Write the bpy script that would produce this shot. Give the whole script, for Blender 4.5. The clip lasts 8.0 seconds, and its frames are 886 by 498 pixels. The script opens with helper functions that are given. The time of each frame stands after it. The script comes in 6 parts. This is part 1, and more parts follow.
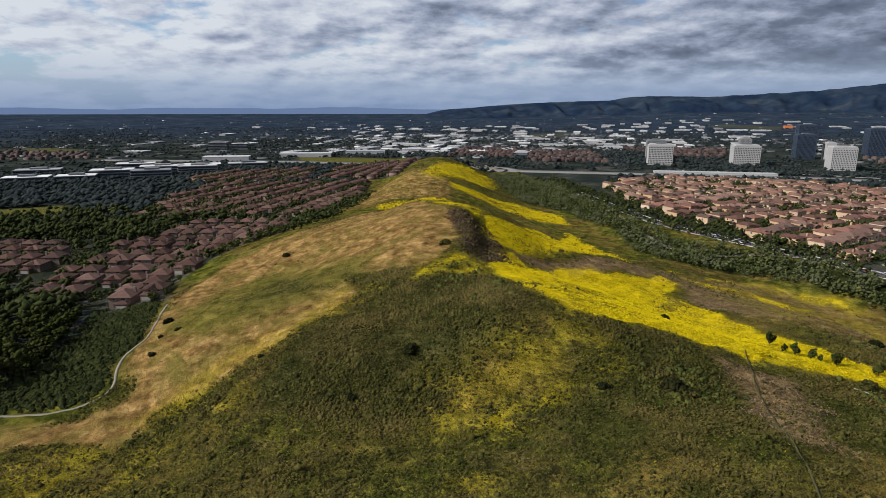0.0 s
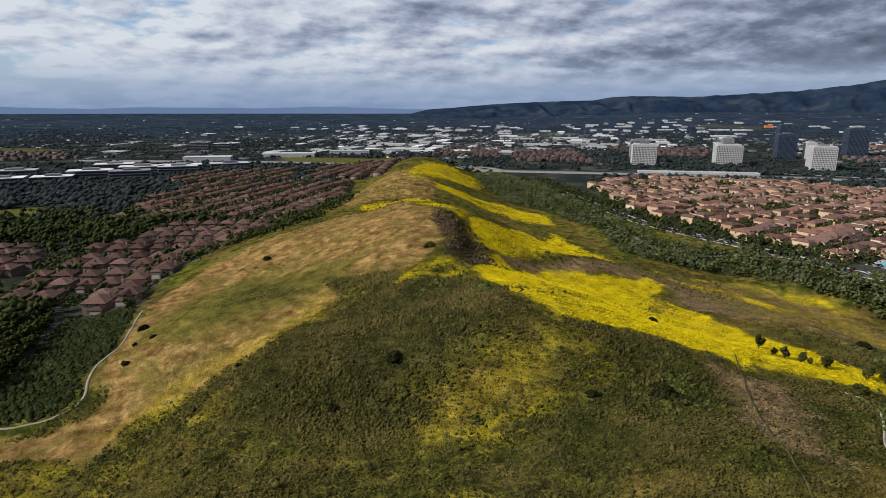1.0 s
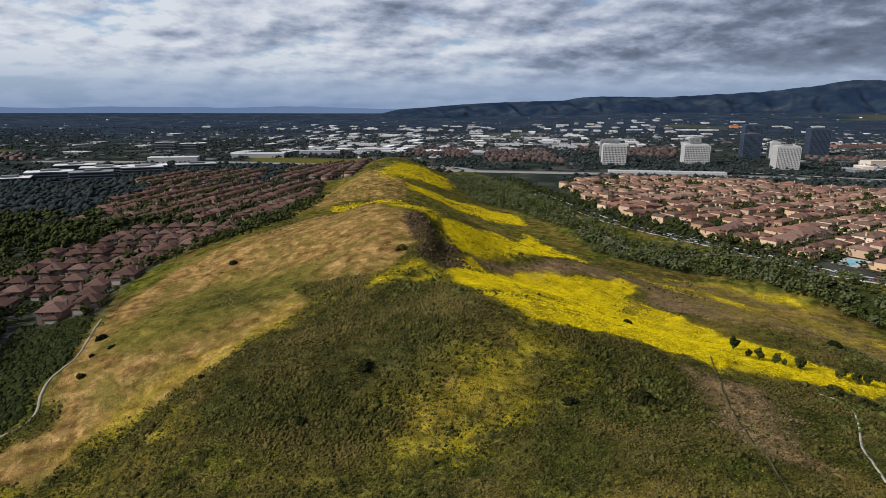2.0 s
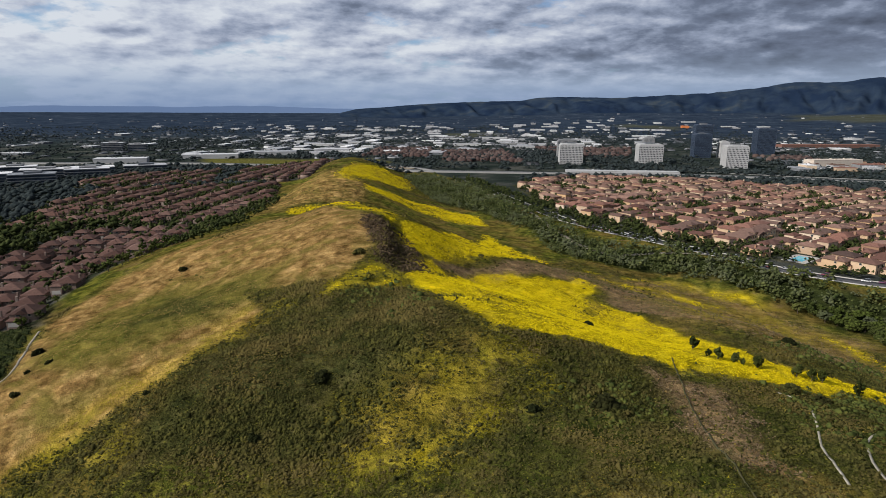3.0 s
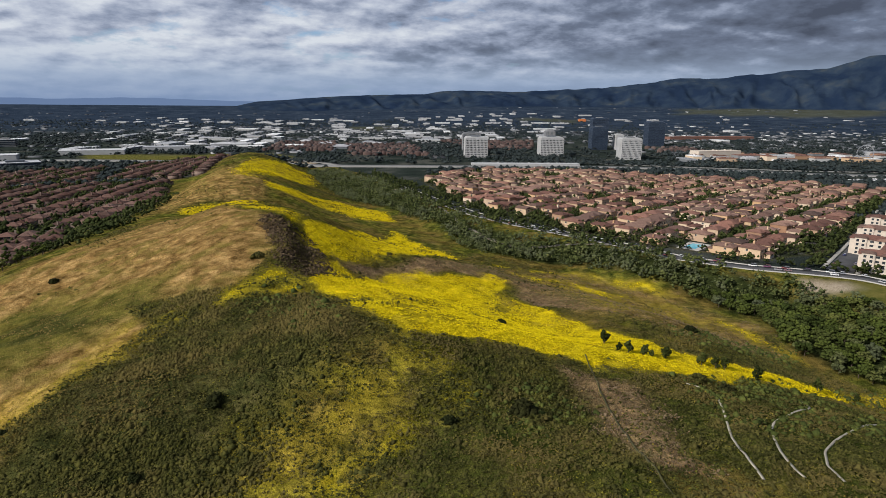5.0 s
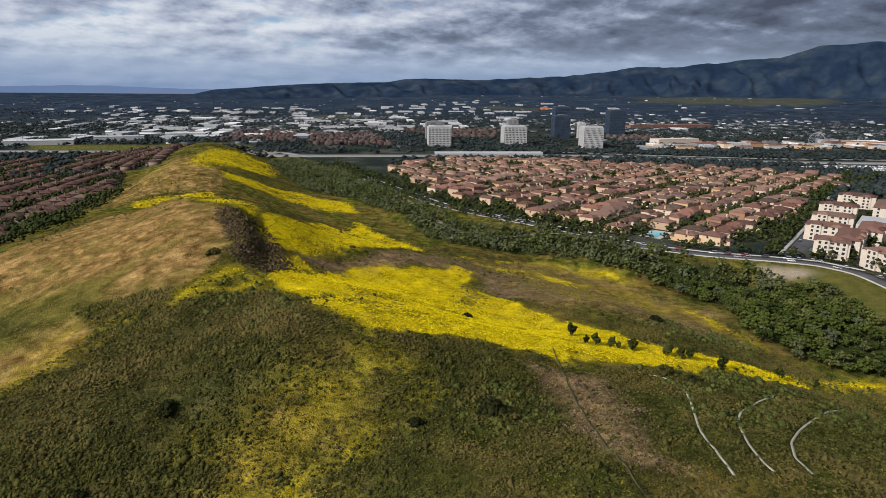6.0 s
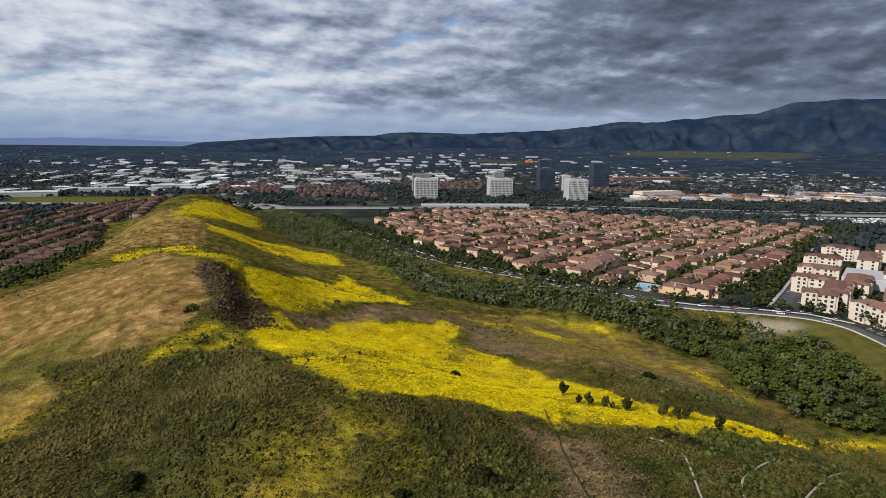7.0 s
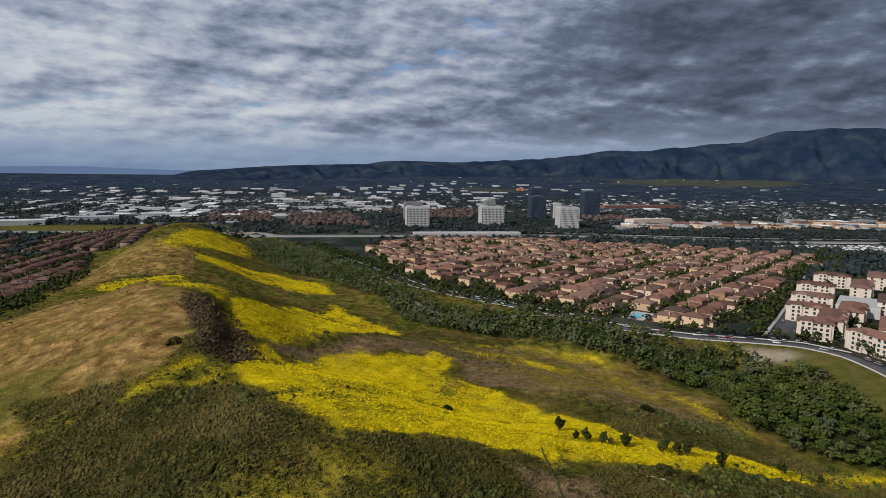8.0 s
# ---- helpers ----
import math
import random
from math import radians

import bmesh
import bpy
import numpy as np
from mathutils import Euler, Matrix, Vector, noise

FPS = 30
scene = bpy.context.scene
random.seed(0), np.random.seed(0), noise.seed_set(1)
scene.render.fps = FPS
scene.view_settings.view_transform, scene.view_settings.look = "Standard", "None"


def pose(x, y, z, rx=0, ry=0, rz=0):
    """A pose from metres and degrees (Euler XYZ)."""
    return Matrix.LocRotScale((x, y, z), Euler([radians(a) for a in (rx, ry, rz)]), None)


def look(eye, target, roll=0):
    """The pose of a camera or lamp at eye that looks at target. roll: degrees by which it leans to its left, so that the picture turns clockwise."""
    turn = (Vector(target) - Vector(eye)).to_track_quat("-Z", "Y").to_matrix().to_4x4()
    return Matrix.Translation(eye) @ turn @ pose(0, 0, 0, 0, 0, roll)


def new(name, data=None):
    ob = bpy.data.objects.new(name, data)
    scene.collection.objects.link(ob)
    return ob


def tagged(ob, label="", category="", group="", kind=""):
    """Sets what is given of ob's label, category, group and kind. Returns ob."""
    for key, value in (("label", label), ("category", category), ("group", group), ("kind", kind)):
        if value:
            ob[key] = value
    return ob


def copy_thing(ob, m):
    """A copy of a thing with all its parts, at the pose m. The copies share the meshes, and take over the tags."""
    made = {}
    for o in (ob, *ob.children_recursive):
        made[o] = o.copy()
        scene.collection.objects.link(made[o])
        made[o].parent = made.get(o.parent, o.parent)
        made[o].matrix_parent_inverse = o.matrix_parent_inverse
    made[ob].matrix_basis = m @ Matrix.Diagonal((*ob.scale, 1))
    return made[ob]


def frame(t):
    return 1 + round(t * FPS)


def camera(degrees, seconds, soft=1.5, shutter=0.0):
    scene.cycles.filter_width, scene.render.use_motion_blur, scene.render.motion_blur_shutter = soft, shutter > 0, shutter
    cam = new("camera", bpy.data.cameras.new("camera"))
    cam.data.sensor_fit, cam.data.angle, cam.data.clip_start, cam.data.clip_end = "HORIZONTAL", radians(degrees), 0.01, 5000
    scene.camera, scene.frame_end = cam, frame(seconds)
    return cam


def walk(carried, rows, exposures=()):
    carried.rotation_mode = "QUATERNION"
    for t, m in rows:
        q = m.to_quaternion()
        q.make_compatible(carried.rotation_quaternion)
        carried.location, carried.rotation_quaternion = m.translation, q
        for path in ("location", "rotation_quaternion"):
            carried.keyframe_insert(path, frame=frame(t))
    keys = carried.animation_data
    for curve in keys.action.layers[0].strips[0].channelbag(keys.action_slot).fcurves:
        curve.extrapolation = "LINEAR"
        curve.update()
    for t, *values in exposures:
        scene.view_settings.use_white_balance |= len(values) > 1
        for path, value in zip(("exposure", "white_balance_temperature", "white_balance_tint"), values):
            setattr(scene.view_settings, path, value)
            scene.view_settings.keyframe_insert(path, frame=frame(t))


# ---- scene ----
cam = camera(72.5, 8.0, soft=0.9)
PATH = [
    (0, (0.00, 0.00, 100.00), (0.00, 97.47, 77.67), 0.03),
    (0.5, (0.13, 2.98, 99.97), (1.00, 100.45, 77.63), 0.04),
    (1, (0.34, 5.87, 100.02), (2.80, 103.30, 77.65), 0.07),
    (2.5, (0.97, 14.42, 100.05), (10.98, 111.37, 77.67), 0.24),
    (3, (1.39, 17.15, 100.15), (14.98, 113.67, 77.78), 0.31),
    (3.5, (1.87, 19.97, 100.18), (19.26, 115.88, 77.85), 0.40),
    (4, (2.45, 22.61, 100.22), (23.59, 117.78, 77.95), 0.47),
    (4.5, (3.22, 25.41, 100.15), (27.94, 119.73, 77.94), 0.50),
    (5, (4.01, 27.95, 100.06), (32.22, 121.02, 76.76), 0.54),
    (5.2, (4.38, 29.01, 100.12), (34.07, 121.39, 75.92), 0.49),
    (5.75, (5.42, 31.93, 100.28), (38.04, 123.04, 75.08), 0.57),
    (6.3, (6.45, 34.85, 100.45), (40.93, 125.57, 76.34), 0.65),
    (6.5, (6.82, 35.91, 100.51), (41.79, 126.81, 77.83), 0.72),
    (7, (7.79, 38.49, 100.68), (43.98, 130.19, 83.90), 0.75),
    (7.5, (8.68, 40.89, 100.65), (45.83, 132.92, 88.37), 0.75),
    (8, (9.75, 43.37, 100.61), (47.41, 135.20, 88.38), 0.73),
]
walk(cam, [(t, look(eye, target, roll)) for t, eye, target, roll in PATH], exposures=[(0, 0.0), (4.5, 0.0), (6.5, 0.06), (7.2, 0.0), (8, -0.26)])

# ---- light ----
world = bpy.data.worlds.new("sky")
scene.world = world
world.use_nodes = True
SUN_EL, SUN_AZ = 34.0, 252.0   # degrees; azimuth clockwise from +y: the sun stands to the left and a little behind
SKY, CLOUD, SUN = 0.12, 1.0, 5.0
EDGE, THICK, LIFT = 2.05, 1.1, -0.055


def sky_nodes():
    nt = world.node_tree
    nt.nodes.clear()
    N, L = nt.nodes.new, nt.links.new

    def math_(op, a, b=None, clamp=False):
        n = N("ShaderNodeMath")
        n.operation, n.use_clamp = op, clamp
        for i, v in enumerate((a, b)):
            if v is None:
                continue
            if isinstance(v, (int, float)):
                n.inputs[i].default_value = v
            else:
                L(v, n.inputs[i])
        return n.outputs[0]

    def noise_(vec, scale, detail, rough=0.55, dist=0.0):
        n = N("ShaderNodeTexNoise")
        n.inputs["Scale"].default_value, n.inputs["Detail"].default_value = scale, detail
        n.inputs["Roughness"].default_value, n.inputs["Distortion"].default_value = rough, dist
        L(vec, n.inputs["Vector"])
        return n.outputs["Fac"]

    def ramp(fac, *stops):
        n = N("ShaderNodeValToRGB")
        el = n.color_ramp.elements
        while len(el) < len(stops):
            el.new(0.5)
        for e, (p, c) in zip(el, stops):
            e.position, e.color = p, (*c, 1)
        L(fac, n.inputs[0])
        return n.outputs[0]

    def mix(fac, a, b):
        n = N("ShaderNodeMix")
        n.data_type = "RGBA"
        if isinstance(fac, (int, float)):
            n.inputs[0].default_value = fac
        else:
            L(fac, n.inputs[0])
        for i, v in ((6, a), (7, b)):
            if isinstance(v, tuple):
                n.inputs[i].default_value = (*v, 1)
            else:
                L(v, n.inputs[i])
        return n.outputs[2]

    tc = N("ShaderNodeTexCoord").outputs["Generated"]
    sep = N("ShaderNodeSeparateXYZ")
    L(tc, sep.inputs[0])
    z = math_("MAXIMUM", sep.outputs[2], 0.0)
    nish = N("ShaderNodeTexSky")
    nish.sky_type, nish.sun_disc = "NISHITA", False
    nish.sun_elevation, nish.sun_rotation = radians(SUN_EL), radians(SUN_AZ)
    sky = N("ShaderNodeMix")
    sky.data_type, sky.blend_type = "RGBA", "MULTIPLY"
    sky.inputs[0].default_value = 1.0
    L(nish.outputs[0], sky.inputs[6])
    sky.inputs[7].default_value = (SKY * 0.62, SKY * 0.8, SKY * 1.05, 1)
    # a broken deck of cumulus in perspective: puffs with lit tops and flat grey undersides
    def deck(nearer=1.0, shift=0.0):
        d = math_("ADD", z, 0.2)
        c = N("ShaderNodeCombineXYZ")
        for i in (0, 1):
            v = math_("MULTIPLY", math_("DIVIDE", sep.outputs[i], d), nearer)
            L(math_("ADD", v, shift + 3.0) if i == 0 else v, c.inputs[i])
        return c.outputs[0]

    def puffs(shift):
        n = N("ShaderNodeVectorMath")
        n.operation = "MULTIPLY_ADD"
        L(tc, n.inputs[0])
        n.inputs[1].default_value, n.inputs[2].default_value = (13, 13, 34), shift
        return noise_(n.outputs[0], 1.0, 8, 0.57)

    def heap(v, shift):
        """Thickness of the cloud: rolls and cauliflower puffs."""
        return math_("ADD", math_("ADD", math_("MULTIPLY", noise_(v, 1.9, 9, 0.52), 0.55), math_("MULTIPLY", noise_(v, 5.2, 6, 0.58), 0.2)), math_("MULTIPLY", puffs(shift), 0.52))

    x = sep.outputs[0]
    here, over = heap(deck(), (0, 0, 0)), heap(deck(0.965, -0.05), (-0.13, 0, 0.3))
    big = noise_(deck(), 0.7, 3, 0.5)
    dense = math_("ADD", math_("MULTIPLY", math_("SUBTRACT", here, 0.66), 1.0), math_("MULTIPLY", math_("SUBTRACT", big, 0.5), 0.55))
    cover = ramp(math_("ADD", math_("ADD", dense, 0.5), math_("MULTIPLY", x, 0.1)), (0.3, (0.15, 0.15, 0.15)), (0.4, (1, 1, 1)))
    tone = math_("ADD", math_("MULTIPLY", dense, THICK), 0.43 + LIFT)
    tone = math_("SUBTRACT", tone, math_("MULTIPLY", math_("SUBTRACT", here, over), EDGE))
    # heavier away from the sun
    tone = math_("ADD", tone, math_("MULTIPLY", x, 0.37))
    tone = math_("ADD", tone, math_("MULTIPLY", math_("MAXIMUM", math_("SUBTRACT", x, 0.15), 0.0), 0.24))
    shade = ramp(tone, (0.15, (0.67, 0.715, 0.78)), (0.34, (0.47, 0.52, 0.63)), (0.5, (0.29, 0.34, 0.455)), (0.66, (0.155, 0.19, 0.27)), (0.95, (0.072, 0.088, 0.128)))
    out = mix(cover, sky.outputs[2], shade)
    # the pale band of air above the horizon
    band = ramp(z, (0.0, (1, 1, 1)), (0.035, (0.92, 0.92, 0.92)), (0.06, (0.4, 0.4, 0.4)), (0.09, (0, 0, 0)))
    out = mix(math_("MULTIPLY", band, 0.88), out, mix(ramp(z, (0.0, (0, 0, 0)), (0.045, (1, 1, 1))), (0.185, 0.275, 0.46), (0.34, 0.43, 0.58)))
    bg = N("ShaderNodeBackground")
    L(out, bg.inputs[0])
    bg.inputs[1].default_value = CLOUD
    L(bg.outputs[0], N("ShaderNodeOutputWorld").inputs[0])


sky_nodes()
sun = new("sun", bpy.data.lights.new("sun", "SUN"))
sun.data.energy, sun.data.angle, sun.data.color = SUN, radians(0.6), (1.0, 0.945, 0.88)
sun.matrix_world = look((0, 0, 0), (-math.sin(radians(SUN_AZ)) * math.cos(radians(SUN_EL)), -math.cos(radians(SUN_AZ)) * math.cos(radians(SUN_EL)), -math.sin(radians(SUN_EL))))


# ---- materials ----
class Mat:
    """A small builder for node materials."""

    def __init__(self, name, rough=0.9, metal=0.0, spec=0.3):
        self.m = bpy.data.materials.new(name)
        self.m.use_nodes = True
        self.nt = self.m.node_tree
        self.b = self.nt.nodes["Principled BSDF"]
        self.b.inputs["Roughness"].default_value = rough
        self.b.inputs["Metallic"].default_value = metal
        self.b.inputs["Specular IOR Level"].default_value = spec
        self.pos = self.nt.nodes.new("ShaderNodeTexCoord").outputs["Object"]

    def link(self, a, b):
        self.nt.links.new(a, b)

    def noise(self, scale, detail=4, rough=0.55, dist=0.0, vec=None):
        n = self.nt.nodes.new("ShaderNodeTexNoise")
        for k, v in (("Scale", scale), ("Detail", detail), ("Roughness", rough), ("Distortion", dist)):
            n.inputs[k].default_value = v
        self.link(vec or self.pos, n.inputs["Vector"])
        return n.outputs["Fac"]

    def ramp(self, fac, *stops):
        n = self.nt.nodes.new("ShaderNodeValToRGB")
        el = n.color_ramp.elements
        while len(el) < len(stops):
            el.new(0.5)
        for e, (p, c) in zip(el, stops):
            e.position, e.color = p, (*c, 1)
        self.link(fac, n.inputs[0])
        return n.outputs[0]

    def mix(self, fac, a, b, blend="MIX"):
        n = self.nt.nodes.new("ShaderNodeMix")
        n.data_type, n.blend_type = "RGBA", blend
        for i, v in ((0, fac), (6, a), (7, b)):
            if isinstance(v, (int, float)):
                n.inputs[i].default_value = v
            elif isinstance(v, tuple):
                n.inputs[i].default_value = (*v, 1)
            else:
                self.link(v, n.inputs[i])
        return n.outputs[2]

    def math(self, op, a, b=0.0):
        n = self.nt.nodes.new("ShaderNodeMath")
        n.operation = op
        for i, v in ((0, a), (1, b)):
            if isinstance(v, (int, float)):
                n.inputs[i].default_value = v
            else:
                self.link(v, n.inputs[i])
        return n.outputs[0]

    def attr(self, name):
        n = self.nt.nodes.new("ShaderNodeAttribute")
        n.attribute_name = name
        return n.outputs["Fac"]

    def rand(self):
        return self.nt.nodes.new("ShaderNodeObjectInfo").outputs["Random"]

    def island(self):
        return self.nt.nodes.new("ShaderNodeNewGeometry").outputs["Random Per Island"]

    def bump(self, fac, dist=0.1, strength=0.6):
        n = self.nt.nodes.new("ShaderNodeBump")
        n.inputs["Distance"].default_value, n.inputs["Strength"].default_value = dist, strength
        self.link(fac, n.inputs["Height"])
        self.link(n.outputs[0], self.b.inputs["Normal"])

    def see_through(self, c, share):
        t = self.nt.nodes.new("ShaderNodeBsdfTranslucent")
        self.link(c, t.inputs[0])
        x = self.nt.nodes.new("ShaderNodeMixShader")
        x.inputs[0].default_value = share
        self.link(self.b.outputs[0], x.inputs[1])
        self.link(t.outputs[0], x.inputs[2])
        self.link(x.outputs[0], self.nt.nodes["Material Output"].inputs[0])

    def color(self, c):
        if isinstance(c, tuple):
            self.b.inputs["Base Color"].default_value = (*c, 1)
        else:
            self.link(c, self.b.inputs["Base Color"])
        return self.m


def foliage(name, dark, mid, light, drift=None, thin=0.0):
    m = Mat(name, 0.9, spec=0.03)
    c = m.ramp(m.island(), (0.0, dark), (0.5, mid), (1.0, light))
    c = m.mix(0.62, c, m.ramp(m.noise(0.27, 5, 0.62, 0.6), (0.36, dark), (0.5, mid), (0.66, light)))
    if drift:
        c = m.mix(m.ramp(m.noise(0.045, 5, 0.6), (0.46, (0, 0, 0)), (0.64, (0.85, 0.85, 0.85))), c, drift)
    m.bump(m.noise(3.0, 3), 0.3)
    if thin:
        m.see_through(c, thin)
    return m.color(c)


def foliage_objects(name, tones):
    """Foliage whose tone differs from tree to tree and from clump to clump."""
    m = Mat(name, 0.9, spec=0.03)
    stops = [(i / max(1, len(tones) - 1), t) for i, t in enumerate(tones)]
    c = m.ramp(m.rand(), *stops)
    c = m.mix(0.8, c, m.ramp(m.island(), (0.0, (0.45, 0.45, 0.45)), (1.0, (1.35, 1.35, 1.2))), "MULTIPLY")
    m.bump(m.noise(2.5, 3), 0.3)
    return m.color(c)


def plain(name, c, rough=0.8, metal=0.0, vary=0.15, scale=1.0, spec=0.3):
    m = Mat(name, rough, metal, spec)
    d = tuple(v * (1 - vary) for v in c)
    l = tuple(min(1, v * (1 + vary)) for v in c)
    f = m.noise(scale, 5)
    m.bump(m.noise(scale * 6, 3), 0.02, 0.4)
    return m.color(m.ramp(f, (0.3, d), (0.7, l)))


def per_object(name, tones, rough=0.85, vary=0.25, scale=0.6, ribs=0.0):
    m = Mat(name, rough, spec=0.5 if rough < 0.5 else 0.06)
    c = m.ramp(m.rand(), *[(i / max(1, len(tones) - 1), t) for i, t in enumerate(tones)])
    c = m.mix(0.9, c, m.ramp(m.noise(scale, 5), (0.25, (1 - vary,) * 3), (0.75, (1 + vary,) * 3)), "MULTIPLY")
    if ribs:
        w = m.nt.nodes.new("ShaderNodeTexWave")
        w.bands_direction = "Z"
        w.inputs["Scale"].default_value, w.inputs["Distortion"].default_value = ribs, 0.6
        m.link(m.pos, w.inputs["Vector"])
        c = m.mix(0.35, c, m.ramp(w.outputs["Fac"], (0.2, (0.6, 0.6, 0.6)), (0.6, (1.1, 1.1, 1.1))), "MULTIPLY")
        m.bump(w.outputs["Fac"], 0.06)
    return m.color(c)


def ground_material():
    m = Mat("hillside", 1.0, spec=0.0)
    n1, n2, n3, n4 = m.noise(0.03, 6, 0.6), m.noise(0.16, 8, 0.68), m.noise(1.1, 5, 0.7), m.noise(0.07, 6, 0.6, 0.5)
    lie = m.nt.nodes.new("ShaderNodeVectorMath")
    lie.operation = "MULTIPLY"
    m.link(m.pos, lie.inputs[0])
    lie.inputs[1].default_value = (0.1, 0.1, 0.9)
    # grass combed along the contours
    comb = m.noise(1.0, 6, 0.65, 0.4, lie.outputs[0])
    streak = m.ramp(comb, (0.36, (0.62, 0.6, 0.55)), (0.5, (1, 1, 1)), (0.64, (1.35, 1.3, 1.25)))
    grain = m.ramp(m.noise(2.6, 4, 0.7), (0.32, (0.65, 0.65, 0.65)), (0.5, (1.1, 1.1, 1.1)), (0.68, (1.6, 1.6, 1.5)))
    green = m.ramp(n2, (0.36, (0.02, 0.027, 0.006)), (0.5, (0.06, 0.067, 0.012)), (0.62, (0.14, 0.13, 0.022)))
    olive = m.ramp(n2, (0.34, (0.04, 0.034, 0.009)), (0.66, (0.17, 0.122, 0.033)))
    c = m.mix(m.ramp(n1, (0.44, (0, 0, 0)), (0.6, (1, 1, 1))), green, olive)
    c = m.mix(m.ramp(n4, (0.56, (0, 0, 0)), (0.7, (0.7, 0.7, 0.7))), c, m.ramp(n3, (0.3, (0.09, 0.062, 0.028)), (0.7, (0.21, 0.145, 0.066))))
    tan = m.ramp(n2, (0.36, (0.085, 0.05, 0.017)), (0.5, (0.205, 0.126, 0.045)), (0.64, (0.36, 0.235, 0.095)))
    tan = m.mix(m.ramp(n4, (0.46, (0, 0, 0)), (0.62, (0.8, 0.8, 0.8))), tan, (0.13, 0.108, 0.026))
    tan = m.mix(m.attr("m_olive"), tan, m.ramp(n2, (0.35, (0.05, 0.056, 0.012)), (0.65, (0.145, 0.125, 0.026))))
    c = m.mix(m.attr("m_tan"), c, tan)
    brown = m.ramp(n2, (0.3, (0.1, 0.064, 0.036)), (0.7, (0.33, 0.215, 0.125)))
    c = m.mix(m.attr("m_brown"), c, brown)
    # scrub ground; its dark colour also carries shade under trees and on SHADE_SLOPE
    scrub = m.ramp(n2, (0.3, (0.012, 0.017, 0.006)), (0.7, (0.036, 0.044, 0.014)))
    c = m.mix(m.attr("m_scrub"), c, scrub)
    # brown crag earth, darkened with the shade of its east face
    c = m.mix(m.attr("m_earth"), c, m.ramp(n2, (0.34, (0.024, 0.017, 0.01)), (0.5, (0.062, 0.042, 0.025)), (0.66, (0.14, 0.096, 0.055))))
    # sage ground, darkened to paint in the shade between the shrubs
    sage = m.ramp(n2, (0.32, (0.014, 0.017, 0.006)), (0.5, (0.034, 0.037, 0.013)), (0.66, (0.08, 0.073, 0.03)))
    c = m.mix(m.attr("m_sage"), c, sage)
    lush = m.ramp(n2, (0.32, (0.014, 0.02, 0.005)), (0.5, (0.032, 0.042, 0.009)), (0.66, (0.066, 0.07, 0.017)))
    c = m.mix(m.attr("m_lush"), c, lush)
    fade = m.ramp(n2, (0.3, (0.15, 0.125, 0.012)), (0.5, (0.3, 0.235, 0.014)), (0.68, (0.46, 0.36, 0.016)))
    yellow = m.ramp(n2, (0.3, (0.3, 0.23, 0.008)), (0.45, (0.52, 0.4, 0.007)), (0.65, (0.7, 0.54, 0.01)))
    full = m.attr("m_yellow")
    c = m.mix(full, c, m.mix(m.ramp(full, (0.4, (0, 0, 0)), (0.75, (1, 1, 1))), fade, yellow))
    c = m.mix(0.8, c, streak, "MULTIPLY")
    c = m.mix(0.85, c, grain, "MULTIPLY")
    town = m.ramp(m.noise(0.08, 5), (0.35, (0.02, 0.027, 0.012)), (0.52, (0.035, 0.038, 0.028)), (0.62, (0.085, 0.082, 0.076)))
    c = m.mix(m.attr("m_town"), c, town)
    # open ground of the plain, lightened to put some haze into its colour
    wild = m.ramp(m.noise(0.012, 8, 0.6), (0.38, (0.014, 0.02, 0.017)), (0.52, (0.028, 0.035, 0.03)), (0.66, (0.075, 0.075, 0.065)))
    c = m.mix(m.attr("m_plain"), c, wild)
    # far ground: haze painted in as a bluer base colour
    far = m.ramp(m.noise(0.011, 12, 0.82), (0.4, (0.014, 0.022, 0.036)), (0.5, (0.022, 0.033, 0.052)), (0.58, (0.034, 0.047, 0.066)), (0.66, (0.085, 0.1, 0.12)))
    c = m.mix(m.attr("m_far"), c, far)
    lawn = m.ramp(n2, (0.3, (0.06, 0.068, 0.014)), (0.7, (0.14, 0.12, 0.036)))
    c = m.mix(m.attr("m_lawn"), c, lawn)
    c = m.mix(m.attr("m_dirt"), c, m.ramp(n3, (0.3, (0.2, 0.16, 0.11)), (0.7, (0.38, 0.32, 0.24))))
    m.bump(m.math("ADD", m.math("ADD", m.noise(0.7, 6, 0.65), m.noise(3.0, 3)), comb), 0.6, 0.9)
    return m.color(c)


HILL = ground_material()
LEAF = foliage_objects("tree_foliage", [(0.026, 0.036, 0.01), (0.046, 0.06, 0.014), (0.064, 0.08, 0.019), (0.036, 0.047, 0.014), (0.082, 0.09, 0.026), (0.06, 0.07, 0.04)])
LEAF_DARK = foliage_objects("dark_foliage", [(0.018, 0.024, 0.007), (0.034, 0.042, 0.011), (0.05, 0.058, 0.016)])
LEAF_FAR = foliage("far_foliage", (0.009, 0.013, 0.005), (0.026, 0.035, 0.011), (0.07, 0.08, 0.026))
LEAF_CANYON = foliage("canyon_foliage", (0.014, 0.02, 0.007), (0.048, 0.062, 0.02), (0.13, 0.138, 0.048), (0.095, 0.105, 0.06))
# trees on the plain: blue-grey haze is mixed into the leaf colour
LEAF_PLAIN_HAZY = foliage("hazy_plain_foliage", (0.011, 0.016, 0.017), (0.022, 0.029, 0.03), (0.046, 0.055, 0.052))
SCRUB = foliage("sage_scrub", (0.016, 0.018, 0.006), (0.047, 0.048, 0.013), (0.115, 0.105, 0.027), (0.115, 0.09, 0.03), 0.1)
MUSTARD = foliage("mustard_flower", (0.48, 0.37, 0.006), (0.64, 0.5, 0.006), (0.74, 0.6, 0.01), None, 0.15)
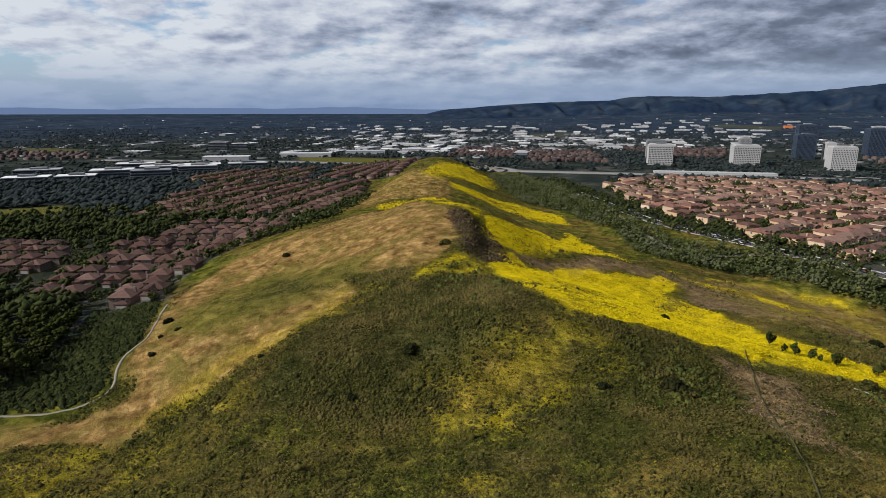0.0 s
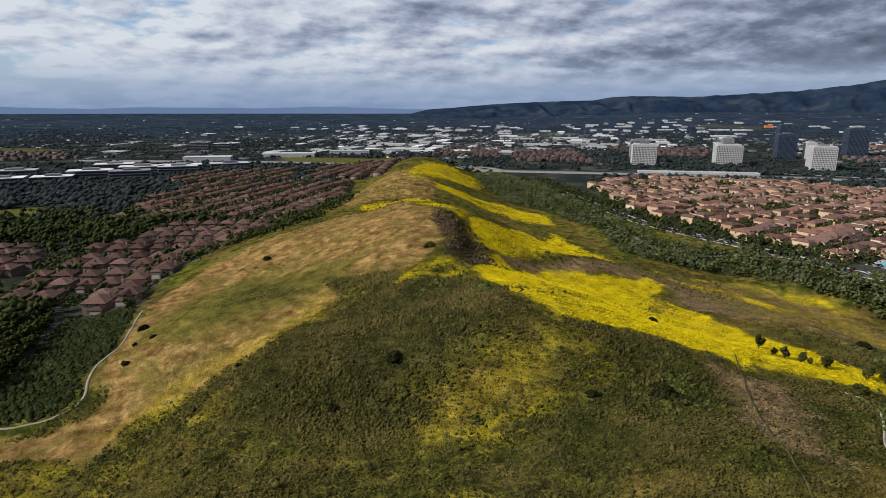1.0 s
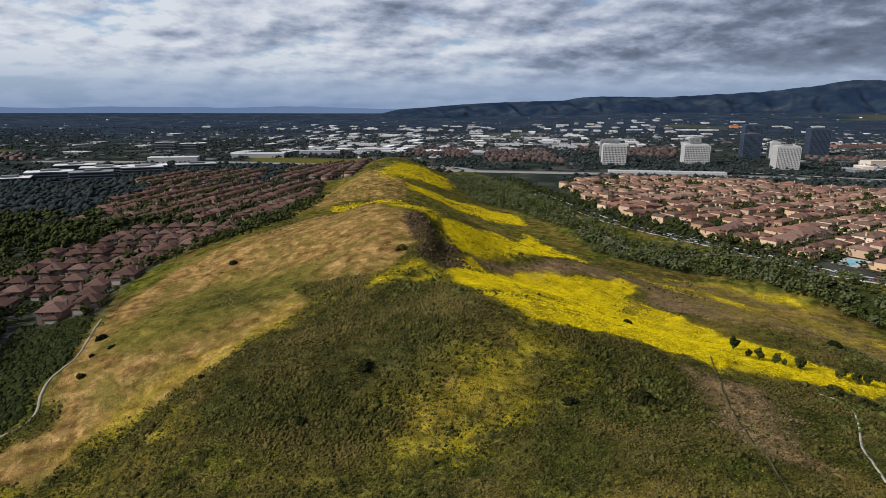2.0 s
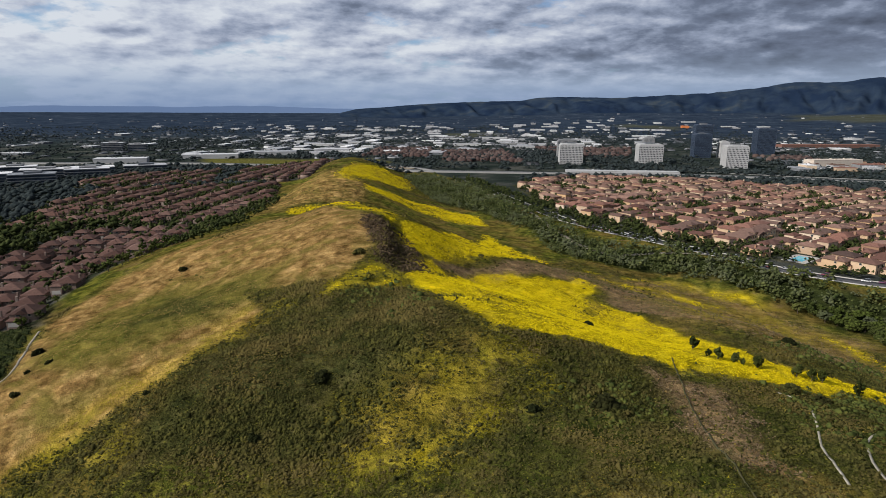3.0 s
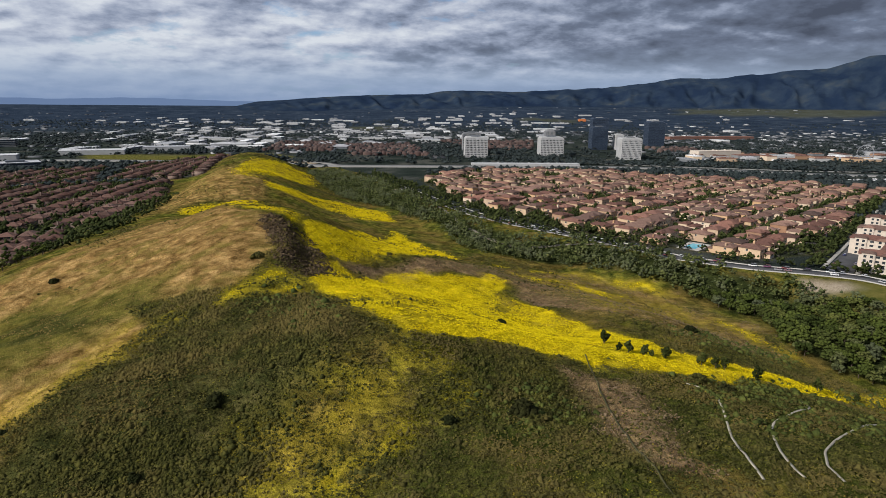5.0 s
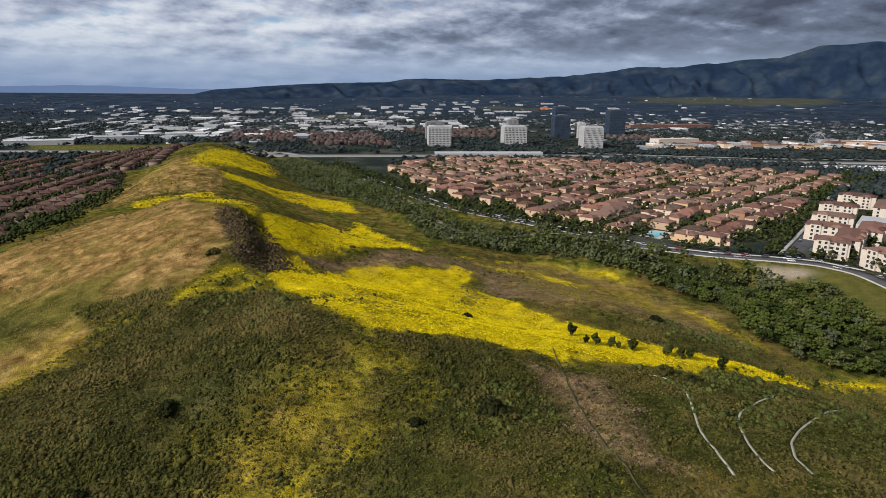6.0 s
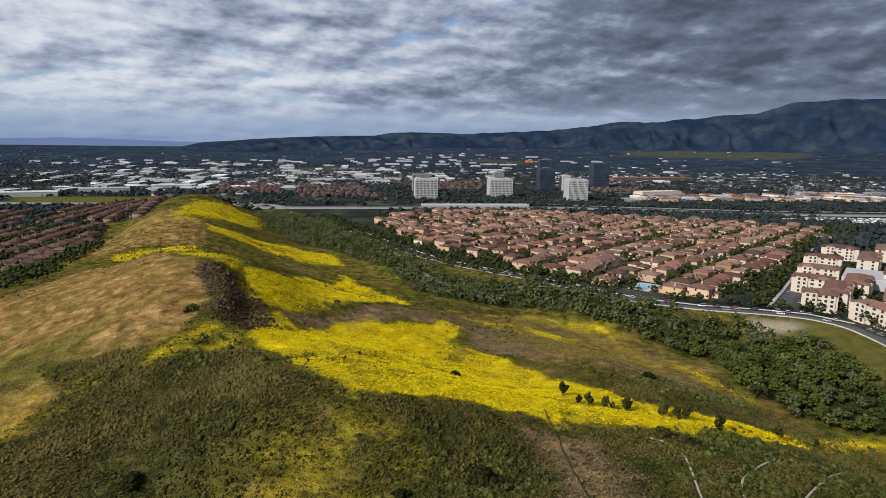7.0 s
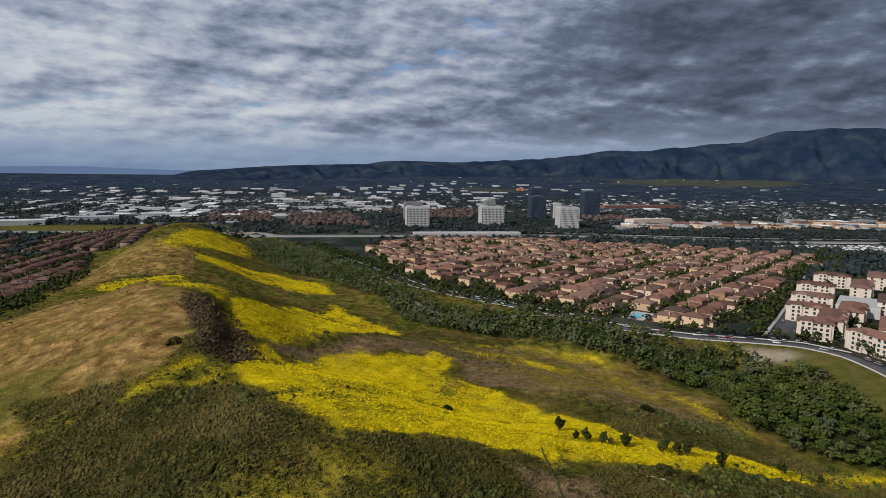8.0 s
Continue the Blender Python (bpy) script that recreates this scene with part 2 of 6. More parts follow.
STRAW = foliage("dry_grass", (0.13, 0.08, 0.027), (0.24, 0.153, 0.056), (0.4, 0.27, 0.108), (0.12, 0.1, 0.026), 0.15)
BUSH_DARK = foliage_objects("bush_foliage", [(0.01, 0.013, 0.005), (0.017, 0.02, 0.007), (0.024, 0.024, 0.009)])
BARK = plain("bark", (0.07, 0.052, 0.038), 0.9, vary=0.4, scale=2)
ASPHALT = plain("asphalt", (0.055, 0.055, 0.058), 0.9, vary=0.25, scale=0.15)
CONCRETE = plain("concrete", (0.36, 0.34, 0.31), 0.85, vary=0.12, scale=0.3)
ROAD_CONCRETE = plain("worn_road_concrete", (0.19, 0.185, 0.175), 0.9, vary=0.15, scale=0.05)
DIRT = plain("dirt_path", (0.2, 0.175, 0.135), 0.95, vary=0.2, scale=0.4)
PATH_DIRT = plain("pale_path_dirt", (0.34, 0.305, 0.24), 0.95, vary=0.2, scale=0.4)
# west roofs: the cloud shadow over them is put into the tile colour
ROOF_L = per_object("shaded_rose_roof_tile", [(0.055, 0.03, 0.024), (0.105, 0.056, 0.044), (0.068, 0.04, 0.033), (0.14, 0.079, 0.063), (0.076, 0.042, 0.034), (0.155, 0.095, 0.077)], 0.8, ribs=2.2)
ROOF_R = per_object("terracotta_roof_tile", [(0.09, 0.046, 0.037), (0.22, 0.115, 0.088), (0.065, 0.045, 0.039), (0.25, 0.148, 0.113), (0.095, 0.065, 0.055), (0.21, 0.103, 0.077), (0.08, 0.044, 0.036), (0.23, 0.143, 0.115)], 0.8, ribs=2.2)
WALL_L = per_object("rose_stucco", [(0.15, 0.108, 0.09), (0.2, 0.15, 0.125), (0.12, 0.088, 0.074), (0.24, 0.19, 0.16)], 0.9, 0.1)
WALL_R = per_object("warm_stucco", [(0.42, 0.26, 0.135), (0.5, 0.39, 0.28), (0.27, 0.15, 0.09), (0.56, 0.45, 0.34), (0.46, 0.29, 0.155), (0.5, 0.36, 0.24), (0.24, 0.14, 0.09)], 0.9, 0.1)
CREAM = plain("cream_stucco", (0.5, 0.43, 0.36), 0.9, vary=0.08, scale=0.3)
# white dimmed to grey: the towers' cloud shade is put into the base colour
WHITE = plain("white_panel", (0.36, 0.36, 0.36), 0.7, vary=0.08, scale=0.05)
GREY_ROOF = per_object("flat_roof", [(0.16, 0.17, 0.19), (0.7, 0.7, 0.7), (0.2, 0.21, 0.23), (0.6, 0.6, 0.6), (0.3, 0.3, 0.32), (0.78, 0.78, 0.78)], 0.7, 0.12, 0.05)
GREY_WALL = per_object("tilt_up_wall", [(0.12, 0.13, 0.14), (0.24, 0.24, 0.24), (0.1, 0.11, 0.125)], 0.85, 0.1, 0.1)
ORANGE = plain("orange_cladding", (0.5, 0.16, 0.05), 0.7, vary=0.1, scale=0.05)
GLASS = plain("window_glass", (0.03, 0.036, 0.042), 0.12, vary=0.2, spec=0.6)
DARK_GLASS = plain("dark_curtain_glass", (0.025, 0.035, 0.05), 0.18, vary=0.3, scale=0.05, spec=0.6)
FRAME = plain("window_frame", (0.6, 0.56, 0.5), 0.7)
BLUE_BAND = plain("blue_grey_spandrel", (0.032, 0.046, 0.072), 0.35, vary=0.2, scale=0.05)
POOL = plain("pool_water", (0.08, 0.42, 0.55), 0.08, vary=0.15, scale=0.3, spec=0.5)
STEEL = plain("pale_steel", (0.24, 0.25, 0.27), 0.5, 0.4)
RUBBER = plain("tyre_rubber", (0.02, 0.02, 0.02), 0.9)
CAR = per_object("car_paint", [(0.7, 0.7, 0.7), (0.5, 0.5, 0.52), (0.04, 0.04, 0.045), (0.72, 0.72, 0.72), (0.16, 0.17, 0.19), (0.25, 0.03, 0.025), (0.05, 0.08, 0.2)], 0.3, 0.03)


# ---- shape of the land ----
def smooth(a, b, v):
    t = np.clip((np.asarray(v, float) - a) / (b - a), 0, 1)
    return t * t * (3 - 2 * t)


def value_noise(x, y, size, seed=0):
    """Smooth noise from -1 to 1 with a cell of the given size."""
    u, v = np.asarray(x, float) / size + seed * 17.3, np.asarray(y, float) / size - seed * 9.1
    i, j = np.floor(u), np.floor(v)
    s, t = u - i, v - j
    s, t = s * s * (3 - 2 * s), t * t * (3 - 2 * t)

    def r(a, b):
        h = np.sin(a * 127.1 + b * 311.7 + seed * 74.7) * 43758.5453
        return h - np.floor(h)

    top = r(i, j) * (1 - s) + r(i + 1, j) * s
    low = r(i, j + 1) * (1 - s) + r(i + 1, j + 1) * s
    return 2 * (top * (1 - t) + low * t) - 1


def fbm(x, y, size, octaves=4, seed=0):
    return sum(value_noise(x, y, size / 2 ** k, seed + k) / 2 ** k for k in range(octaves)) / 1.6


# The ridge as cross-sections: for each distance along it, the heights at these offsets across it.
ACROSS = np.array([-175, -130, -85, -45, -10, 25, 60, 105, 160, 220.0])
SECTIONS = {
    40: (0, 0, 0, 6, 11, 15, 19, 16, 8, -6),
    100: (1, 4, 8, 14, 19, 25, 31, 29, 15, -8),
    150: (1, 3, 6, 17, 19, 23, 26, 21, 12, -8),
    190: (1, 2, 12, 26, 31, 39, 32, 22, 11, -7),
    235: (1, 8, 20, 27, 35, 35, 28, 13, 13, -8),
    290: (1, 11, 18, 31, 40, 39, 19, 10, 4, -13),
    350: (1, 15, 27, 35, 45, 42, 24, 13, -5, -13),
    430: (1, 11, 20, 29, 39, 32, 18, -4, -7, -13),
    540: (1, 2, 11, 14, 18, 13, 1, -5, -13, -16),
    680: (1, 2, 7, 28, 32, 21, 4, -8, -12, -15),
    820: (1, 2, 2, 14, 21, 14, 0, -14, -14, -16),
    960: (1, 2, 8, 21, 29, 21, 5, -11, -12, -13),
}
ALONG = np.array(sorted(SECTIONS), float)
HEIGHTS = np.array([SECTIONS[k] for k in sorted(SECTIONS)], float)
FOOTPATHS = [
    [(123, 167), (128, 164), (127, 158), (119, 146), (108, 132), (98, 117), (93, 108)],
    [(160, 160), (158, 154), (144, 148), (130, 141), (124, 136), (111, 121), (103, 110), (102, 107)],
    [(198, 164), (196, 158), (153, 137), (137, 129), (124, 121), (114, 112), (110, 105)],
]
# The parkway along the canyon, x for each y.
ROAD_Y = np.array([120, 180, 243, 270, 293, 311, 330, 362, 405, 449, 501, 561, 659, 769, 900, 1010.0])
ROAD_X = np.array([262, 312, 346, 356, 350, 328, 301, 273, 258, 238, 212, 192, 179, 165, 148, 120.0])


def spline(v, knots):
    u = np.interp(v, knots, np.arange(len(knots)))
    i = np.clip(u.astype(int), 0, len(knots) - 2)
    s = u - i
    w = (-0.5 * s + s * s - 0.5 * s**3, 1 - 2.5 * s * s + 1.5 * s**3, 0.5 * s + 2 * s * s - 1.5 * s**3, -0.5 * s * s + 0.5 * s**3)
    return [(np.clip(i + k - 1, 0, len(knots) - 1), w[k]) for k in range(4)]


def hill(x, y):
    bx, by = spline(x, ACROSS), spline(y, ALONG)
    return sum(wy * wx * HEIGHTS[j, i] for j, wy in by for i, wx in bx)


def off_path(x, y):
    """Distance to the nearest footpath."""
    best = np.full(np.shape(x), 99.0)
    for line in FOOTPATHS:
        for (ax, ay), (bx, by) in zip(line[:-1], line[1:]):
            t = np.clip(((x - ax) * (bx - ax) + (y - ay) * (by - ay)) / ((bx - ax) ** 2 + (by - ay) ** 2 + 1e-9), 0, 1)
            best = np.minimum(best, np.hypot(x - ax - t * (bx - ax), y - ay - t * (by - ay)))
    return best


def land(x, y):
    """The height of the ground."""
    x, y = np.asarray(x, float), np.asarray(y, float)
    h = hill(x, y)
    base = np.where(x < 0, 1.0, 0.0)
    # east of the ridge the canyon floor climbs to the parkway
    edge = np.interp(y, ROAD_Y, ROAD_X) - 12
    east = smooth(-55, 0, x - edge)
    h = np.where(x > 60, h * (1 - east) + (-0.8) * east, h)
    h = h * (1 - smooth(960, 1120, y)) + base * smooth(960, 1120, y)
    h = h * smooth(-400, 40, y) + base * (1 - smooth(-400, 40, y))
    rough = (1 - smooth(150, 230, x)) * smooth(-170, -110, x) * (1 - smooth(900, 1000, y))
    lumps = 1.0 * (0.5 - np.abs(fbm(x, y, 7, 2, 71))) + 0.75 * (0.4 - np.abs(fbm(x, y, 3.4, 1, 75)))
    lumps = lumps * smooth(0.6, 3.0, off_path(x, y)) * smooth(-0.3, 0.3, fbm(x, y, 60, 2, 72) + (220 - y) / 90)
    h = h + rough * (0.9 * fbm(x, y, 42, 3, 2) + 0.5 * fbm(x, y, 11, 3, 5) + lumps)
    # the broken scarp east of the summit
    brk = smooth(245, 275, y) * (1 - smooth(325, 355, y))
    h = h + brk * (1.6 * smooth(-30, 5, x) * (1 - smooth(11, 19, x + 3 * fbm(x, y, 12, 2, 7))) - 3.6 * smooth(12, 24, x + 2 * fbm(x, y, 9, 2, 73)) * (1 - smooth(30, 66, x)))
    r = np.hypot(x, y)
    e = smooth(0.05, 0.45, x / (r + 1))
    return h + (74.0 + 18 * e) * np.clip((r - 1900) / (2950 - 600 * e), 0, 1) ** 2


def signed(poly, x, y):
    """Distance to a polygon's edge, positive inside."""
    x, y = np.asarray(x, float), np.asarray(y, float)
    best = np.full(x.shape, 1e9)
    inside = np.zeros(x.shape, bool)
    n = len(poly)
    for k in range(n):
        (ax, ay), (bx, by) = poly[k], poly[(k + 1) % n]
        dx, dy = bx - ax, by - ay
        t = np.clip(((x - ax) * dx + (y - ay) * dy) / (dx * dx + dy * dy + 1e-9), 0, 1)
        best = np.minimum(best, np.hypot(x - ax - t * dx, y - ay - t * dy))
        cross = (ay > y) != (by > y)
        inside ^= cross & (x < (bx - ax) * (y - ay) / (by - ay + 1e-12) + ax)
    return np.where(inside, best, -best)


# Plan outlines of the growth on the hill: outline, density, softness of the edge.
MEADOW = [(19, 250), (33, 280), (36, 268), (60, 314), (85, 319), (104, 309), (121, 325), (131, 318), (120, 296), (122, 269), (129, 244), (130, 227), (138, 202), (156, 195), (182, 189), (208, 187), (258, 173), (262, 167), (201, 173), (172, 167), (152, 169), (134, 174), (116, 177), (98, 178), (83, 182), (67, 188), (49, 187), (37, 183), (32, 190), (27, 213), (21, 239)]
TONGUE = [(16, 243), (24, 275), (38, 297), (40, 274), (56, 293), (35, 220), (26, 231)]
SADDLE_MEADOW = [(25, 335), (44, 362), (70, 430), (106, 522), (124, 475), (140, 426), (92, 345), (57, 328), (31, 289), (23, 303)]
SUMMIT_BAND = [(-60, 568), (-28, 561), (-4, 470), (7, 381), (22, 364), (29, 340), (22, 323), (10, 347), (-11, 372), (-30, 470), (-54, 540)]
FAR_BAND = [(6, 645), (33, 650), (81, 665), (127, 634), (119, 571), (96, 573), (63, 613), (31, 613), (11, 627)]
FAR_KNOLL = [(-22, 867), (4, 913), (36, 936), (77, 912), (75, 851), (38, 740), (12, 697), (-5, 654), (-21, 662)]
EAST_STREAK = [(150, 372), (189, 362), (216, 330), (202, 305), (183, 328), (160, 350)]
EAST_FOOT = [(229, 322), (238, 286), (237, 241), (222, 214), (226, 243), (230, 286)]
FRONT_PATCH = [(7, 138), (13, 145), (24, 149), (34, 154), (34, 146), (23, 142), (13, 134), (11, 116), (8, 108), (5, 117)]
FRONT_HAZE = [(-7, 160), (3, 167), (15, 174), (30, 175), (48, 174), (46, 165), (34, 156), (23, 155), (11, 146), (-1, 137), (-7, 149)]
WEST_PATCH = [(-123, 149), (-110, 160), (-96, 155), (-99, 142), (-106, 125), (-120, 125)]
WEST_GRASS = [(13, 330), (-8, 366), (-25, 430), (-62, 450), (-88, 390), (-108, 345), (-122, 316), (-130, 289), (-126, 245), (-119, 215), (-108, 184), (-122, 174), (-142, 172), (-132, 156), (-112, 160), (-94, 155), (-90, 175), (-74, 180), (-64, 187), (-55, 195), (-46, 210), (-33, 235), (-43, 256), (-21, 253), (-6, 250), (4, 268)]
GULLY = [(-95, 247), (-84, 285), (-43, 271), (-36, 256), (-62, 241), (-84, 234)]
FAR_GRASS = [(-78, 570), (-66, 640), (-45, 760), (-20, 780), (-8, 660), (8, 640), (12, 616), (0, 568), (-34, 576)]
DARK_FIELD = [(-176, 184), (-146, 186), (-128, 186), (-121, 189), (-119, 198), (-124, 208), (-126, 218), (-122, 229), (-126, 243), (-132, 262), (-138, 284), (-176, 292), (-160, 240)]
CRAG = [(2, 336), (16, 331), (28, 309), (30, 280), (28, 262), (20, 252), (12, 262), (9, 285), (6, 305)]
BARE = [(36, 307), (96, 339), (148, 358), (158, 287), (149, 253), (123, 269), (134, 312), (90, 317), (45, 284), (35, 281)]
BARE_FRONT = [(85, 174), (107, 169), (106, 148), (84, 119), (75, 119), (80, 144), (83, 161)]
EAST_SLOPE = [(134, 384), (206, 380), (234, 333), (250, 267), (235, 240), (216, 222), (154, 207), (152, 230), (136, 256), (143, 333)]
WEST_RIM = [(-64, 187), (-45, 200), (-30, 222), (-20, 240), (-28, 250), (-46, 236), (-58, 212), (-86, 186), (-96, 170), (-80, 168)]
CREST_RIM = [(-16, 238), (2, 238), (14, 232), (20, 236), (18, 256), (8, 262), (-4, 254)]
FRONT_EAST = [(38, 158), (52, 150), (56, 158), (48, 166)]
EAST_FIELD = [(146, 300), (190, 345), (226, 322), (238, 282), (212, 262), (176, 262), (150, 250)]
EAST_RIM = [(150, 400), (205, 384), (236, 345), (246, 322), (238, 318), (214, 352), (190, 376), (150, 388)]
OLIVE_STRIP = [(-118, 232), (-112, 262), (-92, 296), (-60, 292), (-38, 282), (-28, 258), (-40, 246), (-66, 230), (-92, 220)]
OLIVE_HOLLOW = [(-112, 186), (-80, 196), (-66, 206), (-72, 214), (-98, 204), (-116, 200)]
CANYON_FLOOR = [(240, 184), (232, 205), (240, 228), (254, 250), (264, 272), (256, 310), (250, 335), (230, 372), (204, 402), (166, 436), (156, 470), (160, 530), (146, 600), (134, 660), (104, 720), (90, 850), (76, 960), (110, 985), (150, 800), (163, 680), (172, 560), (188, 490), (205, 455), (234, 420), (250, 385), (275, 345), (292, 318), (312, 292), (318, 262), (296, 222), (270, 180)]
# green scrub whose dark colour also stands for this slope's shade
SHADE_SLOPE = [(100, 182), (128, 176), (170, 163), (240, 163), (232, 138), (160, 118), (122, 128), (116, 150), (122, 168)]
FAR_WEST_SIDE = [(-92, 560), (-84, 640), (-66, 760), (-52, 880), (-30, 880), (-22, 800), (-40, 700), (-56, 600)]
WEST_FOOT = [(-94, 132), (-101, 146), (-90, 152), (-74, 160), (-62, 172), (-56, 166), (-70, 150), (-84, 136), (-88, 122)]
SAGE = [(-26, 251), (3, 246), (28, 210), (33, 189), (14, 177), (8, 169), (1, 155), (-16, 146), (-42, 152), (-63, 164), (-47, 186), (-38, 217)]
LUSH = [(52, 174), (88, 173), (79, 128), (73, 109), (17, 130), (36, 146), (48, 152)]
LUSH_EAST = [(108, 168), (150, 161), (215, 166), (235, 150), (160, 105), (110, 95), (90, 118)]
GROWTH = {
    "olive": [(EAST_SLOPE, 0.35, 9.0), (OLIVE_STRIP, 0.9, 8.0), (OLIVE_HOLLOW, 0.4, 6.0)],
    "yellow": [(MEADOW, 1.0, 4.5), (TONGUE, 0.85, 5.0), (SADDLE_MEADOW, 1.0, 4.0), (SUMMIT_BAND, 0.8, 4.0), (FAR_BAND, 0.95, 5.0), (FAR_KNOLL, 0.75, 10.0),
               (EAST_STREAK, 0.6, 7.0), (EAST_FOOT, 0.6, 4.0), (FRONT_PATCH, 0.62, 7.0), (FRONT_HAZE, 0.46, 12.0), (WEST_PATCH, 0.4, 4.0), (WEST_RIM, 0.42, 8.0), (WEST_FOOT, 0.36, 7.0), (CREST_RIM, 0.66, 7.0), (FRONT_EAST, 0.3, 5.0), (EAST_FIELD, 0.4, 10.0), (EAST_RIM, 0.6, 3.0)],
    "tan": [(WEST_GRASS, 1.0, 3.5), (FAR_GRASS, 0.8, 10.0), (FAR_WEST_SIDE, 0.65, 10.0), (EAST_SLOPE, 0.8, 9.0)],
    "brown": [(BARE, 0.8, 4.0), (BARE_FRONT, 0.72, 4.0)],
    "earth": [(CRAG, 0.95, 3.0)],
    "sage": [(SAGE, 0.85, 8.0)],
    "lush": [(LUSH, 0.8, 8.0), (LUSH_EAST, 0.85, 8.0)],
    "scrub": [(GULLY, 0.55, 5.0), (DARK_FIELD, 1.0, 3.0), (CANYON_FLOOR, 1.0, 6.0), (SHADE_SLOPE, 0.65, 6.0)],
}


def cover(kind, x, y):
    """How much of a kind of growth covers the ground there, 0 to 1."""
    x, y = np.asarray(x, float), np.asarray(y, float)
    wx, wy = x + 7 * fbm(x, y, 24, 4, 11), y + 10 * fbm(x, y, 24, 4, 12)
    out = np.zeros(x.shape)
    for poly, full, soft in GROWTH[kind]:
        a = np.array(poly, float)
        lo, hi = a.min(0) - soft, a.max(0) + soft
        k = (wx > lo[0]) & (wx < hi[0]) & (wy > lo[1]) & (wy < hi[1])
        if not k.any():
            continue
        m = smooth(-soft, soft, signed(poly, wx[k], wy[k]))
        if full < 0.7:
            m = m * smooth(-0.75, 0.3, fbm(x[k], y[k], 11, 4, 61)) * 1.3
        elif kind == "yellow":
            m = m * (0.7 + 0.3 * smooth(-0.55, 0.05, fbm(x[k], y[k], 26, 4, 63)))
        out[k] = np.maximum(out[k], full * m)
    return out


# ---- mesh helpers ----
def fast_mesh(name, V, F, mat=None, smooth_=False):
    """A mesh from arrays of vertices and equal-sided faces."""
    V, F = np.asarray(V, np.float32), np.asarray(F, np.int32)
    me = bpy.data.meshes.new(name)
    n, k = F.shape
    me.vertices.add(len(V))
    me.vertices.foreach_set("co", V.ravel())
    me.loops.add(n * k)
    me.loops.foreach_set("vertex_index", F.ravel())
    me.polygons.add(n)
    me.polygons.foreach_set("loop_start", np.arange(0, n * k, k, dtype=np.int32))
    if smooth_:
        me.polygons.foreach_set("use_smooth", np.ones(n, bool))
    me.update(calc_edges=True)
    if mat:
        me.materials.append(mat)
    return me


def mesh_of(name, bm, mat):
    me = bpy.data.meshes.new(name)
    bm.to_mesh(me)
    bm.free()
    me.materials.append(mat)
    return me


def put(name, me, parent=None, m=None, label=""):
    ob = new(name, me)
    if parent is not None:
        ob.parent = parent
    if m is not None:
        ob.matrix_basis = m
    return tagged(ob, label)


def part(name, bm, mat, parent, label=""):
    return put(name, mesh_of(name, bm, mat), parent, None, label)


def add_box(bm, x0, y0, z0, x1, y1, z1, bevel=0.0):
    vs = [bm.verts.new(p) for p in ((x0, y0, z0), (x1, y0, z0), (x1, y1, z0), (x0, y1, z0), (x0, y0, z1), (x1, y0, z1), (x1, y1, z1), (x0, y1, z1))]
    fs = [bm.faces.new([vs[i] for i in f]) for f in ((3, 2, 1, 0), (4, 5, 6, 7), (0, 1, 5, 4), (1, 2, 6, 5), (2, 3, 7, 6), (3, 0, 4, 7))]
    if bevel:
        bmesh.ops.bevel(bm, geom=list({e for f in fs for e in f.edges}), offset=bevel, segments=1, affect="EDGES")
    return bm


def box(*a, bevel=0.0):
    return add_box(bmesh.new(), *a, bevel=bevel)


def add_hip(bm, x0, y0, x1, y1, z, rise, over=0.75, thick=0.22, gable=False):
    """A hipped (or gabled) roof with overhanging eaves."""
    x0, y0, x1, y1 = x0 - over, y0 - over, x1 + over, y1 + over
    w, d = x1 - x0, y1 - y0
    if w >= d:
        run = 0.0 if gable else d / 2
        top = ((x0 + run, (y0 + y1) / 2, z + rise + thick), (x1 - run, (y0 + y1) / 2, z + rise + thick))
    else:
        run = 0.0 if gable else w / 2
        top = (((x0 + x1) / 2, y0 + run, z + rise + thick), ((x0 + x1) / 2, y1 - run, z + rise + thick))
    lo = [bm.verts.new(p) for p in ((x0, y0, z), (x1, y0, z), (x1, y1, z), (x0, y1, z))]
    hi = [bm.verts.new(p) for p in ((x0, y0, z + thick), (x1, y0, z + thick), (x1, y1, z + thick), (x0, y1, z + thick))]
    a, b = (bm.verts.new(p) for p in top)
    bm.faces.new(lo[::-1])
    for k in range(4):
        bm.faces.new((lo[k], lo[(k + 1) % 4], hi[(k + 1) % 4], hi[k]))
    if w >= d:
        for f in ((hi[0], hi[1], b, a), (hi[2], hi[3], a, b), (hi[1], hi[2], b), (hi[3], hi[0], a)):
            bm.faces.new(f)
    else:
        for f in ((hi[1], hi[2], b, a), (hi[3], hi[0], a, b), (hi[0], hi[1], a), (hi[2], hi[3], b)):
            bm.faces.new(f)
    return bm


def at(x, y, turn=0.0, lift=0.0, size=1.0):
    return Matrix.Translation((x, y, float(land(x, y)) + lift)) @ Matrix.Rotation(radians(turn), 4, "Z") @ Matrix.Scale(size, 4)


ICO_BM = bmesh.new()
bmesh.ops.create_icosphere(ICO_BM, subdivisions=1, radius=1.0)
ICO_V = np.array([v.co[:] for v in ICO_BM.verts])
ICO_F = np.array([[v.index for v in f.verts] for f in ICO_BM.faces])
ICO_BM.free()
OCT_V = np.array([(1, 0, 0), (0, 1, 0), (-1, 0, 0), (0, -1, 0), (0, 0, 1.0), (0, 0, -0.4)])
OCT2_V = OCT_V * np.array((1, 1, 1)) + np.array((0, 0, -0.1)) * (OCT_V[:, 2:] < -0.1)
